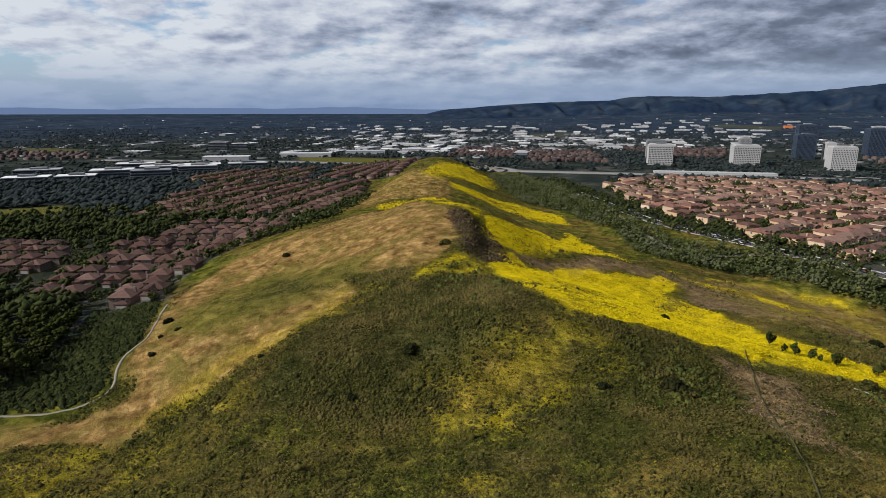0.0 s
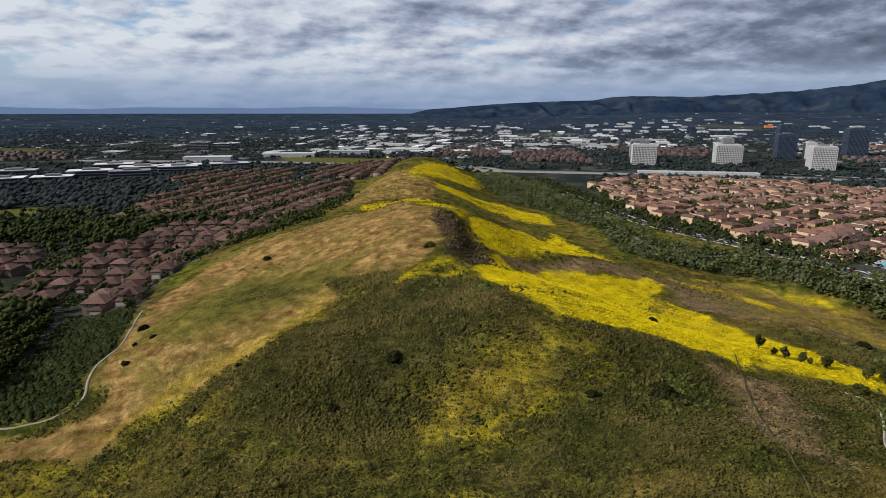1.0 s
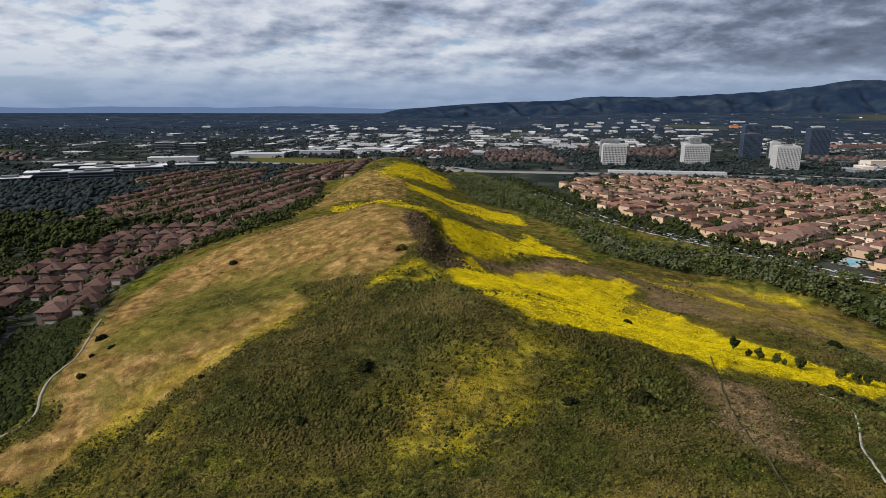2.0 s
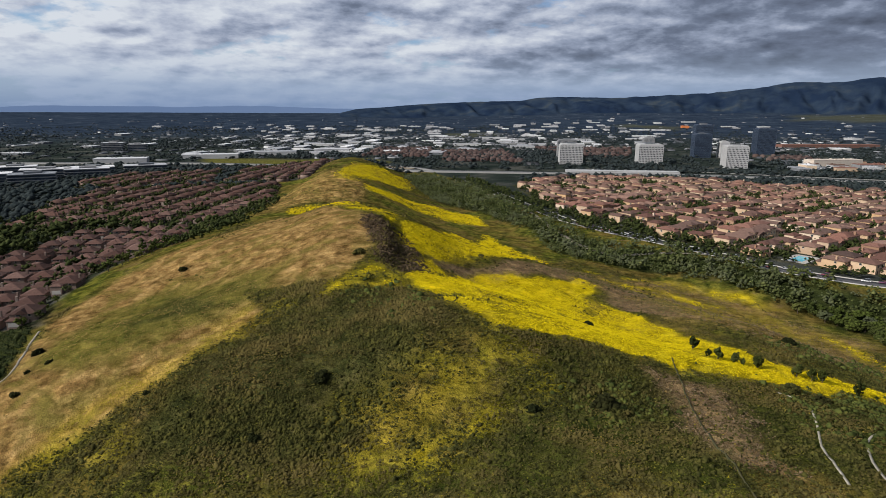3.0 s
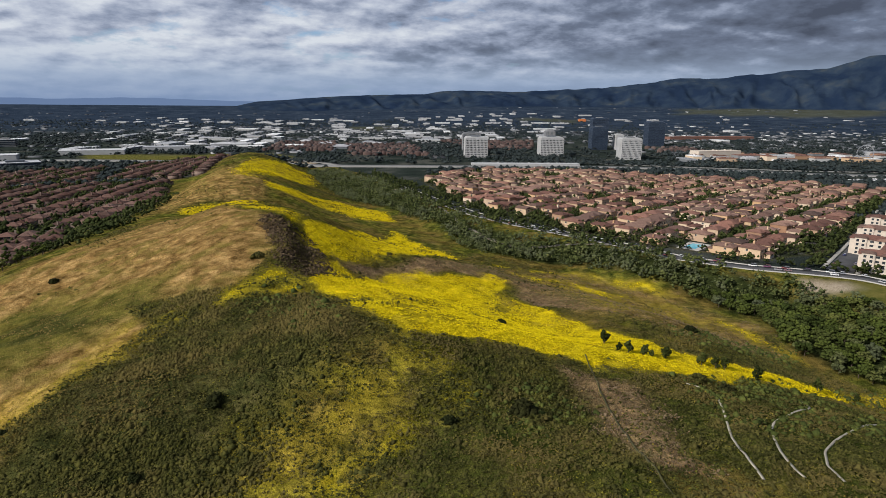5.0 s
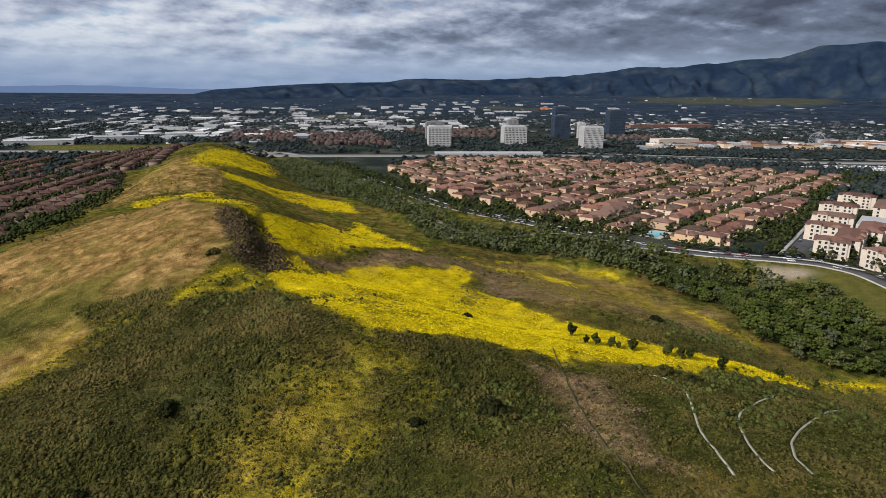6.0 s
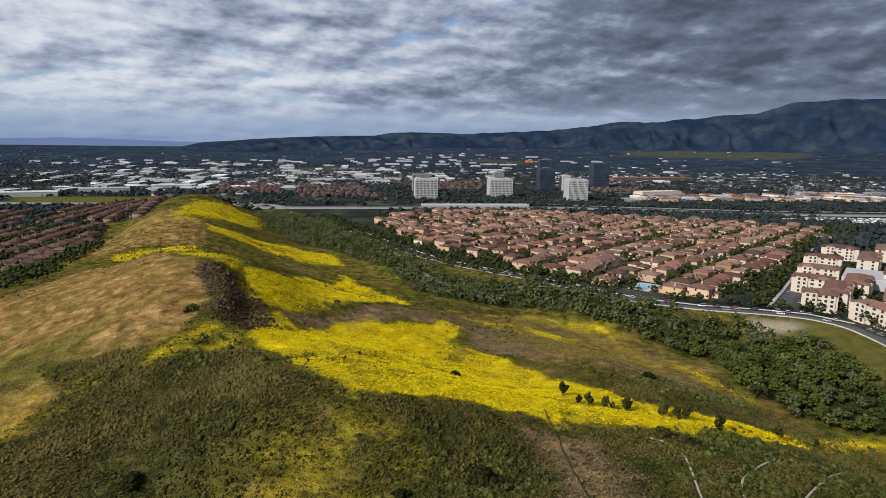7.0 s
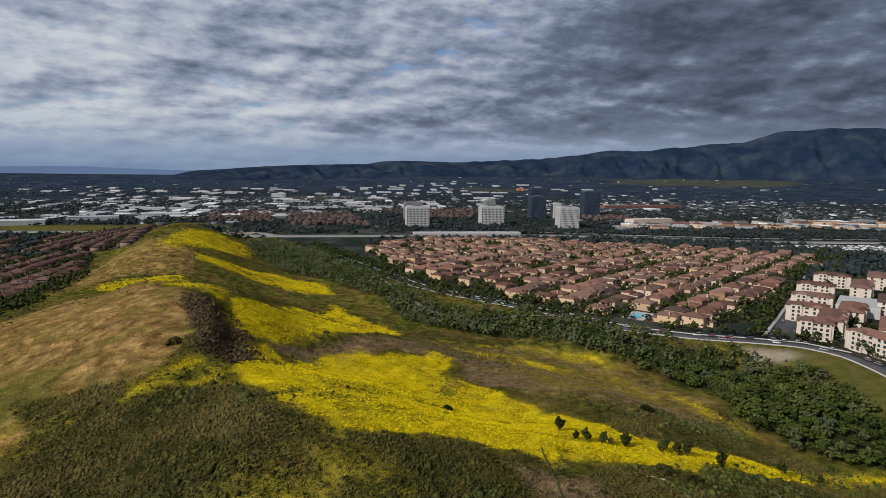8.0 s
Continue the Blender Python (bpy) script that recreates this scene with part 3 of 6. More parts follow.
OCT_F = np.array([(0, 1, 4), (1, 2, 4), (2, 3, 4), (3, 0, 4), (1, 0, 5), (2, 1, 5), (3, 2, 5), (0, 3, 5)])


def clumps(rng, C, S, base=(ICO_V, ICO_F), jitter=0.35):
    """Many knobbly clumps: centres C (n,3), half sizes S (n,3)."""
    bv, bf = base
    n, k = len(C), len(bv)
    a = rng.uniform(0, 6.283, n)
    ca, sa = np.cos(a)[:, None], np.sin(a)[:, None]
    v = bv[None] * (1 + jitter * rng.uniform(-1, 1, (n, k, 1))) + 0.15 * jitter * rng.normal(size=(n, k, 3))
    v = np.stack([v[..., 0] * ca - v[..., 1] * sa, v[..., 0] * sa + v[..., 1] * ca, v[..., 2]], -1)
    V = C[:, None] + v * S[:, None]
    F = bf[None] + (np.arange(n) * k)[:, None, None]
    return V.reshape(-1, 3), F.reshape(-1, 3)


def blades(rng, C, S, each, lie=0.75):
    """Tufts of ragged, leaning leaves; lie: how flat they lie."""
    c = np.repeat(C, each, 0)
    s = np.repeat(S, each, 0)
    m = len(c)
    a = rng.uniform(0, 6.283, m)
    d = np.stack([np.cos(a), np.sin(a), 0 * a], -1)
    e = np.stack([-np.sin(a), np.cos(a), 0 * a], -1)
    off = np.concatenate([rng.normal(0, 0.4, (m, 2)), rng.uniform(0.1, 0.6, (m, 1))], 1)
    o = c + off * s
    tip = e * rng.uniform(0.5, 1.0, (m, 1)) * lie + np.array([0, 0, 1.0]) * rng.normal(0.15, 0.3, (m, 1))
    V = np.stack([o - d * s * 0.45 - tip * s * 0.3, o + d * s * 0.45 - tip * s * 0.3, o + tip * s * 0.7], 1).reshape(-1, 3)
    return V, np.arange(3 * m).reshape(-1, 3)


# ---- the ground ----
def steps(marks):
    """Coordinates from stretches of (from, to, step)."""
    return np.unique(np.concatenate([np.arange(a, b, s) for a, b, s in marks]).round(2))


def make_ground():
    gx = steps([(-4900, -1500, 170), (-1500, -500, 40), (-500, -180, 8), (-180, 250, 1.25), (250, 520, 6), (520, 1500, 40), (1500, 4901, 170)])
    gy = steps([(-2500, -200, 150), (-200, 90, 12), (90, 260, 1.25), (260, 400, 1.7), (400, 700, 3.2), (700, 1100, 7), (1100, 2000, 40), (2000, 4901, 110)])
    X, Y = np.meshgrid(gx, gy)
    nx, ny = len(gx), len(gy)
    x, y = X.ravel(), Y.ravel()
    V = np.stack([x, y, land(x, y)], -1)
    i, j = np.meshgrid(np.arange(nx - 1), np.arange(ny - 1))
    a = (j * nx + i).ravel()
    F = np.stack([a, a + 1, a + nx + 1, a + nx], -1)
    me = fast_mesh("ground", V, F, HILL, True)
    near = (x > -260) & (x < 300) & (y > 60) & (y < 1000)
    masks = {k: np.zeros(len(x)) for k in ("yellow", "tan", "olive", "brown", "earth", "scrub", "sage", "lush", "town", "plain", "lawn", "dirt")}
    for kind in GROWTH:
        masks[kind][near] = cover(kind, x[near], y[near])
    masks["yellow"] *= 0.75 + 0.25 * fbm(x, y, 9, 3, 31)
    edge = np.interp(y, ROAD_Y, ROAD_X)
    off = np.maximum(smooth(-150, -165, x) * 1.0, smooth(0, 6, x - edge))
    off = np.maximum(off, smooth(1000, 1080, y))
    masks["plain"] = np.maximum(off, smooth(-60, -150, y))
    for poly in TOWNS:
        masks["town"] = np.maximum(masks["town"], smooth(-5, 5, signed(poly, x, y)))
    for poly in LAWNS:
        masks["lawn"] = np.maximum(masks["lawn"], smooth(-6, 6, signed(poly, x + 10 * fbm(x, y, 40, 2, 3), y)))
    masks["lawn"] *= 1 - 0.65 * smooth(1500, 2500, np.hypot(x, y))
    for poly in BARE_PADS:
        masks["dirt"] = np.maximum(masks["dirt"], smooth(-2, 5, signed(poly, x, y)))
    masks["plain"] *= 1 - masks["town"]
    # how far out the painted blue haze takes over the ground
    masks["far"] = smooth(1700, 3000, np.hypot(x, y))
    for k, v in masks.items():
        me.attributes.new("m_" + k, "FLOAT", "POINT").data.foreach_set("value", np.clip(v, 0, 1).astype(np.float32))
    return tagged(new("ground", me), "grassy ridge with mustard meadows above a wide city plain", "ground", kind="structure")


NEAR_WEST = [(-216, 295), (-240, 324), (-237, 355), (-237, 384), (-240, 418), (-232, 489), (-222, 528), (-127, 537), (-118, 470), (-122, 424), (-135, 393), (-140, 362), (-144, 324), (-134, 282), (-188, 298)]
SIDE_WEST = [(-353, 445), (-265, 440), (-246, 392), (-253, 362), (-255, 336), (-350, 340)]
MID_WEST = [(-291, 540), (-313, 684), (-302, 815), (-200, 835), (-103, 843), (-88, 662), (-115, 552), (-202, 560)]
FAR_WEST = [(-367, 861), (-337, 991), (-215, 1034), (-195, 862), (-322, 822)]
END_WEST = [(-180, 868), (-186, 1074), (-93, 1190), (-26, 1044), (-68, 884)]
EAST_TOWN = [(215, 833), (316, 900), (442, 885), (570, 772), (692, 652), (740, 550), (560, 467), (441, 383), (380, 350), (330, 348), (295, 385), (272, 421), (248, 472), (228, 522), (205, 658)]
FLATS = [(358, 312), (366, 252), (490, 285), (680, 425), (600, 448), (460, 370)]
TOWNS = [NEAR_WEST, SIDE_WEST, MID_WEST, FAR_WEST, END_WEST, EAST_TOWN, FLATS]
LAWNS = [[(-375, 502), (-363, 605), (-402, 642), (-470, 600), (-480, 480)], [(300, 300), (348, 285), (345, 240), (318, 200), (285, 190), (300, 250)], [(-1136, 1567), (-1082, 1640), (-900, 1560), (-950, 1500)],
         [(-307, 1308), (-104, 1296), (13, 1323), (71, 1228), (-6, 1154), (-114, 1131), (-274, 1174)], [(2493, 3300), (2851, 3123), (3146, 2850), (3331, 2590), (2940, 2281), (2704, 2445), (2504, 2739), (2293, 2986)], [(373, 2650), (600, 2663), (554, 2360), (344, 2297)], [(1368, 3071), (1545, 2797), (1422, 2624), (1255, 2885)]]
BARE_PADS = [[(316, 306), (336, 290), (334, 276), (318, 282), (308, 296)], [(45, 1110), (70, 1130), (105, 1095), (90, 1068), (60, 1072)]]
make_ground()


def strip(name, pts, width, mat, lift, step=5.0, thick=0.0):
    """A ribbon laid over the land along a line of points."""
    p = np.array(pts, float)
    s = np.r_[0, np.cumsum(np.hypot(*np.diff(p, axis=0).T))]
    n = max(3, int(s[-1] / step))
    u = np.linspace(0, s[-1], n)
    c = np.stack([np.interp(u, s, p[:, 0]), np.interp(u, s, p[:, 1])], -1)
    for _ in range(3):
        c[1:-1] = (c[:-2] + 2 * c[1:-1] + c[2:]) / 4
    t = np.gradient(c, axis=0)
    t /= np.linalg.norm(t, axis=1)[:, None]
    nn = np.stack([-t[:, 1], t[:, 0]], -1)
    a, b = c + nn * width / 2, c - nn * width / 2
    za, zb = land(a[:, 0], a[:, 1]) + lift, land(b[:, 0], b[:, 1]) + lift
    V = np.concatenate([np.c_[a, za], np.c_[b, zb], np.c_[a, za - 0.6], np.c_[b, zb - 0.6]])
    i = np.arange(n - 1)
    F = np.concatenate([np.stack([i + o, i + o + 1, i + q + 1, i + q], -1) for o, q in ((n, 0), (0, 2 * n), (3 * n, n))])
    return fast_mesh(name, V, F, mat)


def offset_line(pts, d):
    p = np.array(pts, float)
    t = np.gradient(p, axis=0)
    t /= np.linalg.norm(t, axis=1)[:, None]
    return p + np.stack([t[:, 1], -t[:, 0]], -1) * d


PARKWAY = [(float(a), float(b)) for a, b in zip(ROAD_X[:15], ROAD_Y[:15])]
CROSS = [(352, 309), (418, 350), (512, 410), (603, 470), (700, 530), (820, 600)]
tagged(put("road", strip("road", offset_line(PARKWAY, 3), 9, ASPHALT, 0.25)), "grey asphalt parkway curving along the canyon", "road", kind="structure")
tagged(put("road", strip("road", CROSS, 15, ASPHALT, 0.28)), "grey asphalt side street between housing and flats", "road", kind="structure")
tagged(put("pavement", strip("pavement", offset_line(PARKWAY, -3.4), 1.3, CONCRETE, 0.42)), "pale concrete pavement beside the parkway", "pavement", kind="structure")
tagged(put("pavement", strip("pavement", offset_line(PARKWAY[3:], 9.5), 1.1, CONCRETE, 0.42)), "pale concrete pavement before the houses", "pavement", kind="structure")
for d in (-9.5, 9.5):
    tagged(put("pavement", strip("pavement", offset_line(CROSS, d)[:], 2.4, CONCRETE, 0.42)), "pale concrete pavement of the side street", "pavement", kind="structure")
for line, wid, txt in (([(-180, 182), (-146, 183), (-128, 183), (-120, 185), (-115, 191), (-116, 198), (-121, 208), (-123, 218), (-119, 229), (-122, 243), (-128, 260), (-131, 274)], 1.0, "pale dirt trail at the foot of the ridge"),
                       ([(159, 741), (177, 650), (173, 538), (179, 483), (193, 446), (225, 426), (250, 412)], 3.0, "dirt trail through the canyon brush"),):
    tagged(put("trail", strip("trail", line, wid, DIRT, 0.16, 2.5)), txt, "trail", kind="structure")


# ---- distance ----
def make_mountains():
    # compass angle east of north in degrees, elevation of the crest in degrees
    crest = [(-1.5, -0.3), (0, 0.05), (4, 0.4), (10, 0.75), (15, 0.85), (17, 1.15), (20, 1.25), (24, 1.25), (27, 1.4), (31, 1.55), (35, 2.0), (38, 2.35),
             (41, 2.35), (44, 2.6), (48, 3.0), (50.5, 3.7), (53, 3.85), (56, 3.95), (60, 3.8), (68, 3.4), (80, 2.8), (95, 1.5)]
    az = np.arange(-1.5, 95, 0.18)
    el = np.interp(az, [c[0] for c in crest], [c[1] for c in crest])
    el = el + (0.13 * fbm(az, 0 * az, 3.4, 4, 4) + 0.06 * fbm(az, 0 * az, 1.1, 3, 14)) * np.clip(el, 0.3, 1.8)
    rows, m = 34, len(az)
    f = np.linspace(0, 1, rows)
    A, Fr = np.meshgrid(np.radians(az), f)
    E = np.tile(el, (rows, 1))
    R = 4250 + 560 * Fr
    top = 100 + np.tan(np.radians(E)) * 4810
    g = np.degrees(A)
    # spurs and valleys running down from the crest, lower hills before it
    spur = 1 - 2 * np.abs(fbm(g + 1.2 * Fr + 1.5 * fbm(g, Fr * 4, 3.0, 2, 3), Fr * 1.2, 2.2, 4, 9))
    foot = land(4250 * np.sin(A), 4250 * np.cos(A)) - 3
    body = Fr ** 1.25 + (0.3 * spur - 0.12) * np.sin(np.pi * Fr) * (1 - 0.4 * Fr) + 0.1 * fbm(g, Fr * 5, 0.9, 3, 19) * np.sin(np.pi * Fr)
    Zz = foot + (top - foot) * np.minimum(body, 1.0)
    V = np.stack([R * np.sin(A), R * np.cos(A), Zz], -1).reshape(-1, 3)
    i, j = np.meshgrid(np.arange(m - 1), np.arange(rows - 1))
    a = (j * m + i).ravel()
    F = np.stack([a, a + 1, a + m + 1, a + m], -1)
    # the blue in this base colour is distance haze painted onto the range
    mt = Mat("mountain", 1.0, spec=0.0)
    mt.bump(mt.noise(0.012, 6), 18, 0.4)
    # the palest stop draws quarry faces and sunlit patches as colour
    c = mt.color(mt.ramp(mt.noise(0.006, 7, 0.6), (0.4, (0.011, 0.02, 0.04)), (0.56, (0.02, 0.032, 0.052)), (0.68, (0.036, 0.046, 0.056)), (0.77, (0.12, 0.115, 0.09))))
    return tagged(new("mountains", fast_mesh("mountains", V, F, c, True)), "dark mountain range beyond the city in painted blue haze", "mountains", kind="structure")


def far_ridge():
    """The palest ridge on the horizon, far beyond everything else; its haze is a painted glow."""
    az = np.arange(-40, 30, 0.3)
    el = 0.12 + 0.16 * fbm(az, 0 * az, 5, 4, 6) + 0.14 * np.exp(-((az + 10) / 4) ** 2)
    a = np.radians(az)
    R = 4860.0
    lo = np.stack([R * np.sin(a), R * np.cos(a), 60 + 0 * a], -1)
    hi = np.stack([R * np.sin(a), R * np.cos(a), 100 + np.tan(np.radians(np.maximum(el, 0.05))) * R], -1)
    n = len(az)
    i = np.arange(n - 1)
    m = Mat("haze_glow_ridge", 1.0, spec=0.0)
    # emission stands in for haze; a ridge gives off no light
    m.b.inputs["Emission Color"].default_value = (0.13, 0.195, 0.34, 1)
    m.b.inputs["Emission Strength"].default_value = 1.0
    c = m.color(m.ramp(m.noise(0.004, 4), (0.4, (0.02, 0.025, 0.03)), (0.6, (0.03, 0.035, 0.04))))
    tagged(new("backdrop", fast_mesh("backdrop", np.concatenate([lo, hi]), np.stack([i, i + 1, i + n + 1, i + n], -1), c)), "ridge on the horizon, pale blue with painted haze", "backdrop", kind="structure")


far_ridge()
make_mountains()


# ---- houses ----
def thing(name, label, category, group=""):
    return tagged(new(name), label, category, group)


def window_mesh(w, h):
    """A framed window, its face towards -y."""
    bm = box(-w / 2, -0.06, 0, w / 2, 0.1, h)
    me = mesh_of("window", bm, FRAME)
    me.materials.append(GLASS)
    bm = bmesh.new()
    bm.from_mesh(me)
    f = min(bm.faces, key=lambda q: q.calc_center_median().y)
    r = bmesh.ops.inset_region(bm, faces=[f], thickness=0.12, depth=-0.05)
    f.material_index = 1
    bm.to_mesh(me)
    bm.free()
    return me


WIN = window_mesh(1.5, 1.5)
WIN_WIDE = window_mesh(2.4, 1.5)
WIN_TALL = window_mesh(1.8, 1.9)
DOOR = mesh_of("door", box(-0.55, -0.08, 0, 0.55, 0.1, 2.15, bevel=0.03), BARK)
GARAGE = mesh_of("garage_door", box(-2.4, -0.08, 0, 2.4, 0.1, 2.2, bevel=0.04), CONCRETE)


def facade(parent, spots):
    """Windows and doors on a house: mesh, x, y, z, turn."""
    for name, me, x, y, z, turn in spots:
        put(name, me, parent, pose(x, y, z, 0, 0, turn))


def house_type(n, wall, roof, group, label, detail=True, storeys=2):
    rng = random.Random(n * 7 + storeys)
    w, d = rng.uniform(10.5, 12.5), rng.uniform(12, 15)
    h = (2.65 if wall is WALL_L else 3.0) * storeys
    rise = rng.uniform(2.5, 3.2) if wall is WALL_L else rng.uniform(1.8, 2.3)
    ob = thing("house", label, "house", group)
    side = rng.choice((-1, 1))
    gx0, gx1 = (-w / 2, -w / 2 + 6.2) if side < 0 else (w / 2 - 6.2, w / 2)
    gh = 3.0 if n % 3 else h - 0.6
    bm = box(-w / 2, -d / 2, -2, w / 2, d / 2, h)
    add_box(bm, gx0, -d / 2 - 4.2, -2, gx1, -d / 2 - 0.01, gh)
    bx = rng.uniform(-2, 2)
    add_box(bm, bx - 2.5, d / 2 + 0.01, -2, bx + 2.5, d / 2 + 2.2, 3.0)
    part("wall", bm, wall, ob)
    bm = add_hip(bmesh.new(), -w / 2, -d / 2, w / 2, d / 2, h, rise)
    if n % 2:
        cx = rng.uniform(-1.5, 1.5)
        add_hip(bm, cx - 2.6, -d / 2 - 0.7, cx + 2.6, 0, h - 0.02, rise * 0.72, 0.45, 0.2, gable=n % 4 == 1)
    top = part("roof", bm, roof, ob)
    part("garage_roof", add_hip(bmesh.new(), gx0, -d / 2 - 4.2, gx1, -d / 2 - 0.3, gh, 1.2, 0.4), roof, ob)
    part("porch_roof", add_hip(bmesh.new(), bx - 2.5, d / 2 + 0.3, bx + 2.5, d / 2 + 2.2, 3.0, 0.7, 0.4), roof, ob)
    if n % 2 == 0:
        part("chimney", box(w / 2 - 1.6, 1, h, w / 2 - 0.4, 2.1, h + rise + 0.9, bevel=0.06), wall, top)
    if detail:
        fx = -side * w / 4
        spots = [("garage_door", GARAGE, (gx0 + gx1) / 2, -d / 2 - 4.22, 0.05, 0), ("door", DOOR, fx, -d / 2 - 0.02, 0.05, 0)]
        for z in [3.9] + ([6.8] if storeys > 2 else []):
            spots += [("window", WIN, fx, -d / 2 - 0.02, z, 0), ("window", WIN_WIDE, -fx * 0.7, -d / 2 - 0.02, z, 0)]
            spots += [("window", WIN, sx * w / 2 + sx * 0.02, 1.5, z, 90 * sx) for sx in (-1, 1)]
            spots += [("window", WIN_WIDE, -w / 4, d / 2 + 0.02, z, 180), ("window", WIN, w / 4, d / 2 + 0.02, z, 180)]
        facade(ob, spots)
    return ob


def row_houses_type(n, wall, roof, group, label, detail=True):
    """A longer block of joined homes under several roofs."""
    rng = random.Random(n * 13 + 5)
    ob = thing("house", label, "house", group)
    units = 2 + n % 2
    u, d = 8.2, rng.uniform(12, 14)
    bmw, bmr = bmesh.new(), bmesh.new()
    x = -units * u / 2
    spots = []
    for k in range(units):
        h = (7.6, 5.3, 6.4)[(k + n) % 3]
        out = (0, 1.6, 0.8)[(k + n) % 3]
        add_box(bmw, x + 0.01, -d / 2 - out, -2, x + u - 0.01, d / 2 + out * 0.5, h)
        add_hip(bmr, x, -d / 2 - out, x + u, d / 2 + out * 0.5, h, 1.9, 0.45, 0.2, gable=(k + n) % 4 == 1)
        if detail:
            for z in (1.0, 3.9) + ((6.4,) if h > 8 else ()):
                spots += [("window", WIN_WIDE if z < 2 else WIN, x + u * 0.3, -d / 2 - out - 0.02, z, 0), ("window", WIN, x + u * 0.7, -d / 2 - out - 0.02, z, 0)]
                spots += [("window", WIN, x + u * 0.5, d / 2 + out * 0.5 + 0.02, z, 180)]
        x += u
    part("wall", bmw, wall, ob)
    part("roof", bmr, roof, ob)
    if detail:
        part("balcony", box(-u * 0.45, -d / 2 - 2.6, 2.8, u * 0.45, -d / 2 - 1.7, 3.7, bevel=0.05), wall, ob)
        spots += [("window", WIN, sx * (units * u / 2 + 0.01), 0.5, 3.6, 90 * sx) for sx in (-1, 1)]
        facade(ob, spots)
    return ob


TAKEN = []


def free_spot(x, y, r):
    if any((x - a) ** 2 + (y - b) ** 2 < (r + q) ** 2 for a, b, q in TAKEN):
        return False
    TAKEN.append((x, y, r))
    return True


class Types:
    """House types, each built once and then copied."""

    def __init__(self, makers):
        self.makers, self.first = makers, {}

    def place(self, k, m):
        k %= len(self.makers)
        if k not in self.first:
            ob = self.makers[k]()
            ob.matrix_basis = m
            self.first[k] = ob
            return ob
        return copy_thing(self.first[k], m)


def plots(poly, turn, along, across, seed, margin=4.0, street=0.0, skip=0.04, loose=0.4, sizes=(0.86, 1.0)):
    """House plots in rows back to back, with streets between the pairs: x, y, turn, size."""
    rng = random.Random(seed)
    p = np.array(poly, float)
    c = p.mean(0)
    a = radians(turn)
    ex, ey = np.array((math.cos(a), math.sin(a))), np.array((-math.sin(a), math.cos(a)))
    big = np.abs(p - c).max() * 1.6
    k, v, rows = 0, -big, []
    while v < big:
        u = -big + rng.uniform(0, along)
        while u < big:
            x, y = c + u * ex + v * ey
            if rng.random() > skip:
                rows.append((x + rng.uniform(-1, 1) * loose, y + rng.uniform(-1, 1) * loose, turn + (180 if k % 2 else 0) + rng.uniform(-3, 3) + (90 * rng.choice((-1, 1)) if rng.random() < loose * 0.1 else 0), rng.uniform(*sizes)))
            u += along * rng.uniform(0.95, 1.15)
        k += 1
        v += across + (street if k % 2 == 0 else 0)
    rows = np.array(rows)
    rows = rows[signed(poly, rows[:, 0], rows[:, 1]) > margin]
    return [tuple(r) for r in rows.tolist() if free_spot(r[0], r[1], along * 0.4)]


def joined(name, types, spots, mats, label, seed):
    """Houses too far to tell apart, in one mesh with a wall and a roof material."""
    rng = random.Random(seed)
    kinds = []
    for make in types:
        ob = make()
        V, F, M = [], [], []
        for o in ob.children_recursive:
            me = o.data
            me.calc_loop_triangles()
            F += [[i + len(V) for i in t.vertices] for t in me.loop_triangles]
            M += [1 if "roof" in o.name else 0] * len(me.loop_triangles)
            V += [v.co[:] for v in me.vertices]
        kinds.append((np.array(V), np.array(F), np.array(M, np.int32)))
        for o in (*ob.children_recursive, ob):
            bpy.data.objects.remove(o)
    VV, FF, MM, n = [], [], [], 0
    for x, y, turn, size in spots:
        V, F, M = rng.choice(kinds)
        m = np.array(at(x, y, turn, 0, size))
        VV.append(V @ m[:3, :3].T + m[:3, 3])
        FF.append(F + n)
        MM.append(M)
        n += len(V)
    me = fast_mesh(name, np.concatenate(VV), np.concatenate(FF), mats[0])
    me.materials.append(mats[1])
    me.polygons.foreach_set("material_index", np.concatenate(MM))
    return tagged(new(name, me), label, "far houses", kind="stuff")


WEST_LABEL = ("two-storey rose stucco house with a hipped clay tile roof", "pinkish stucco family house under a brown tile roof", "dull rose house with a garage wing and tiled hip roof")
EAST_LABEL = ("warm stucco house with a terracotta tile roof", "cream stucco house under an orange tile roof", "peach stucco house with stepped terracotta roofs")
west = Types([lambda n=n: house_type(n, WALL_L, ROOF_L, "houses west of the ridge", WEST_LABEL[n % 3]) for n in range(6)])
east = Types([lambda n=n: house_type(n + 20, WALL_R, ROOF_R, "houses east of the canyon", EAST_LABEL[n % 3], True, 2) for n in range(4)]
             + [lambda n=n: row_houses_type(n, WALL_R, ROOF_R, "row houses east of the canyon", "joined stucco row houses with several terracotta roofs") for n in range(4)])
west_far = [lambda n=n: house_type(n + 10, WALL_L, ROOF_L, "", "far house", False) for n in range(4)]
east_far = [lambda n=n: house_type(n + 30, WALL_R, ROOF_R, "", "far house", False) for n in range(3)] + [lambda n=n: row_houses_type(n + 6, WALL_R, ROOF_R, "", "far row", False) for n in range(3)]
POOL_AT = (309, 392)
TAKEN.append((*POOL_AT, 13))
lots_rng = random.Random(77)
near_west = plots(NEAR_WEST, 3, 14.0, 18.5, 1, 5, 8) + plots(SIDE_WEST, 3, 14.0, 18.5, 2, 4, 8)
mid_west = sorted(plots(MID_WEST, 75, 15.5, 19, 3, 4, 12), key=lambda s: math.hypot(s[0], s[1]))
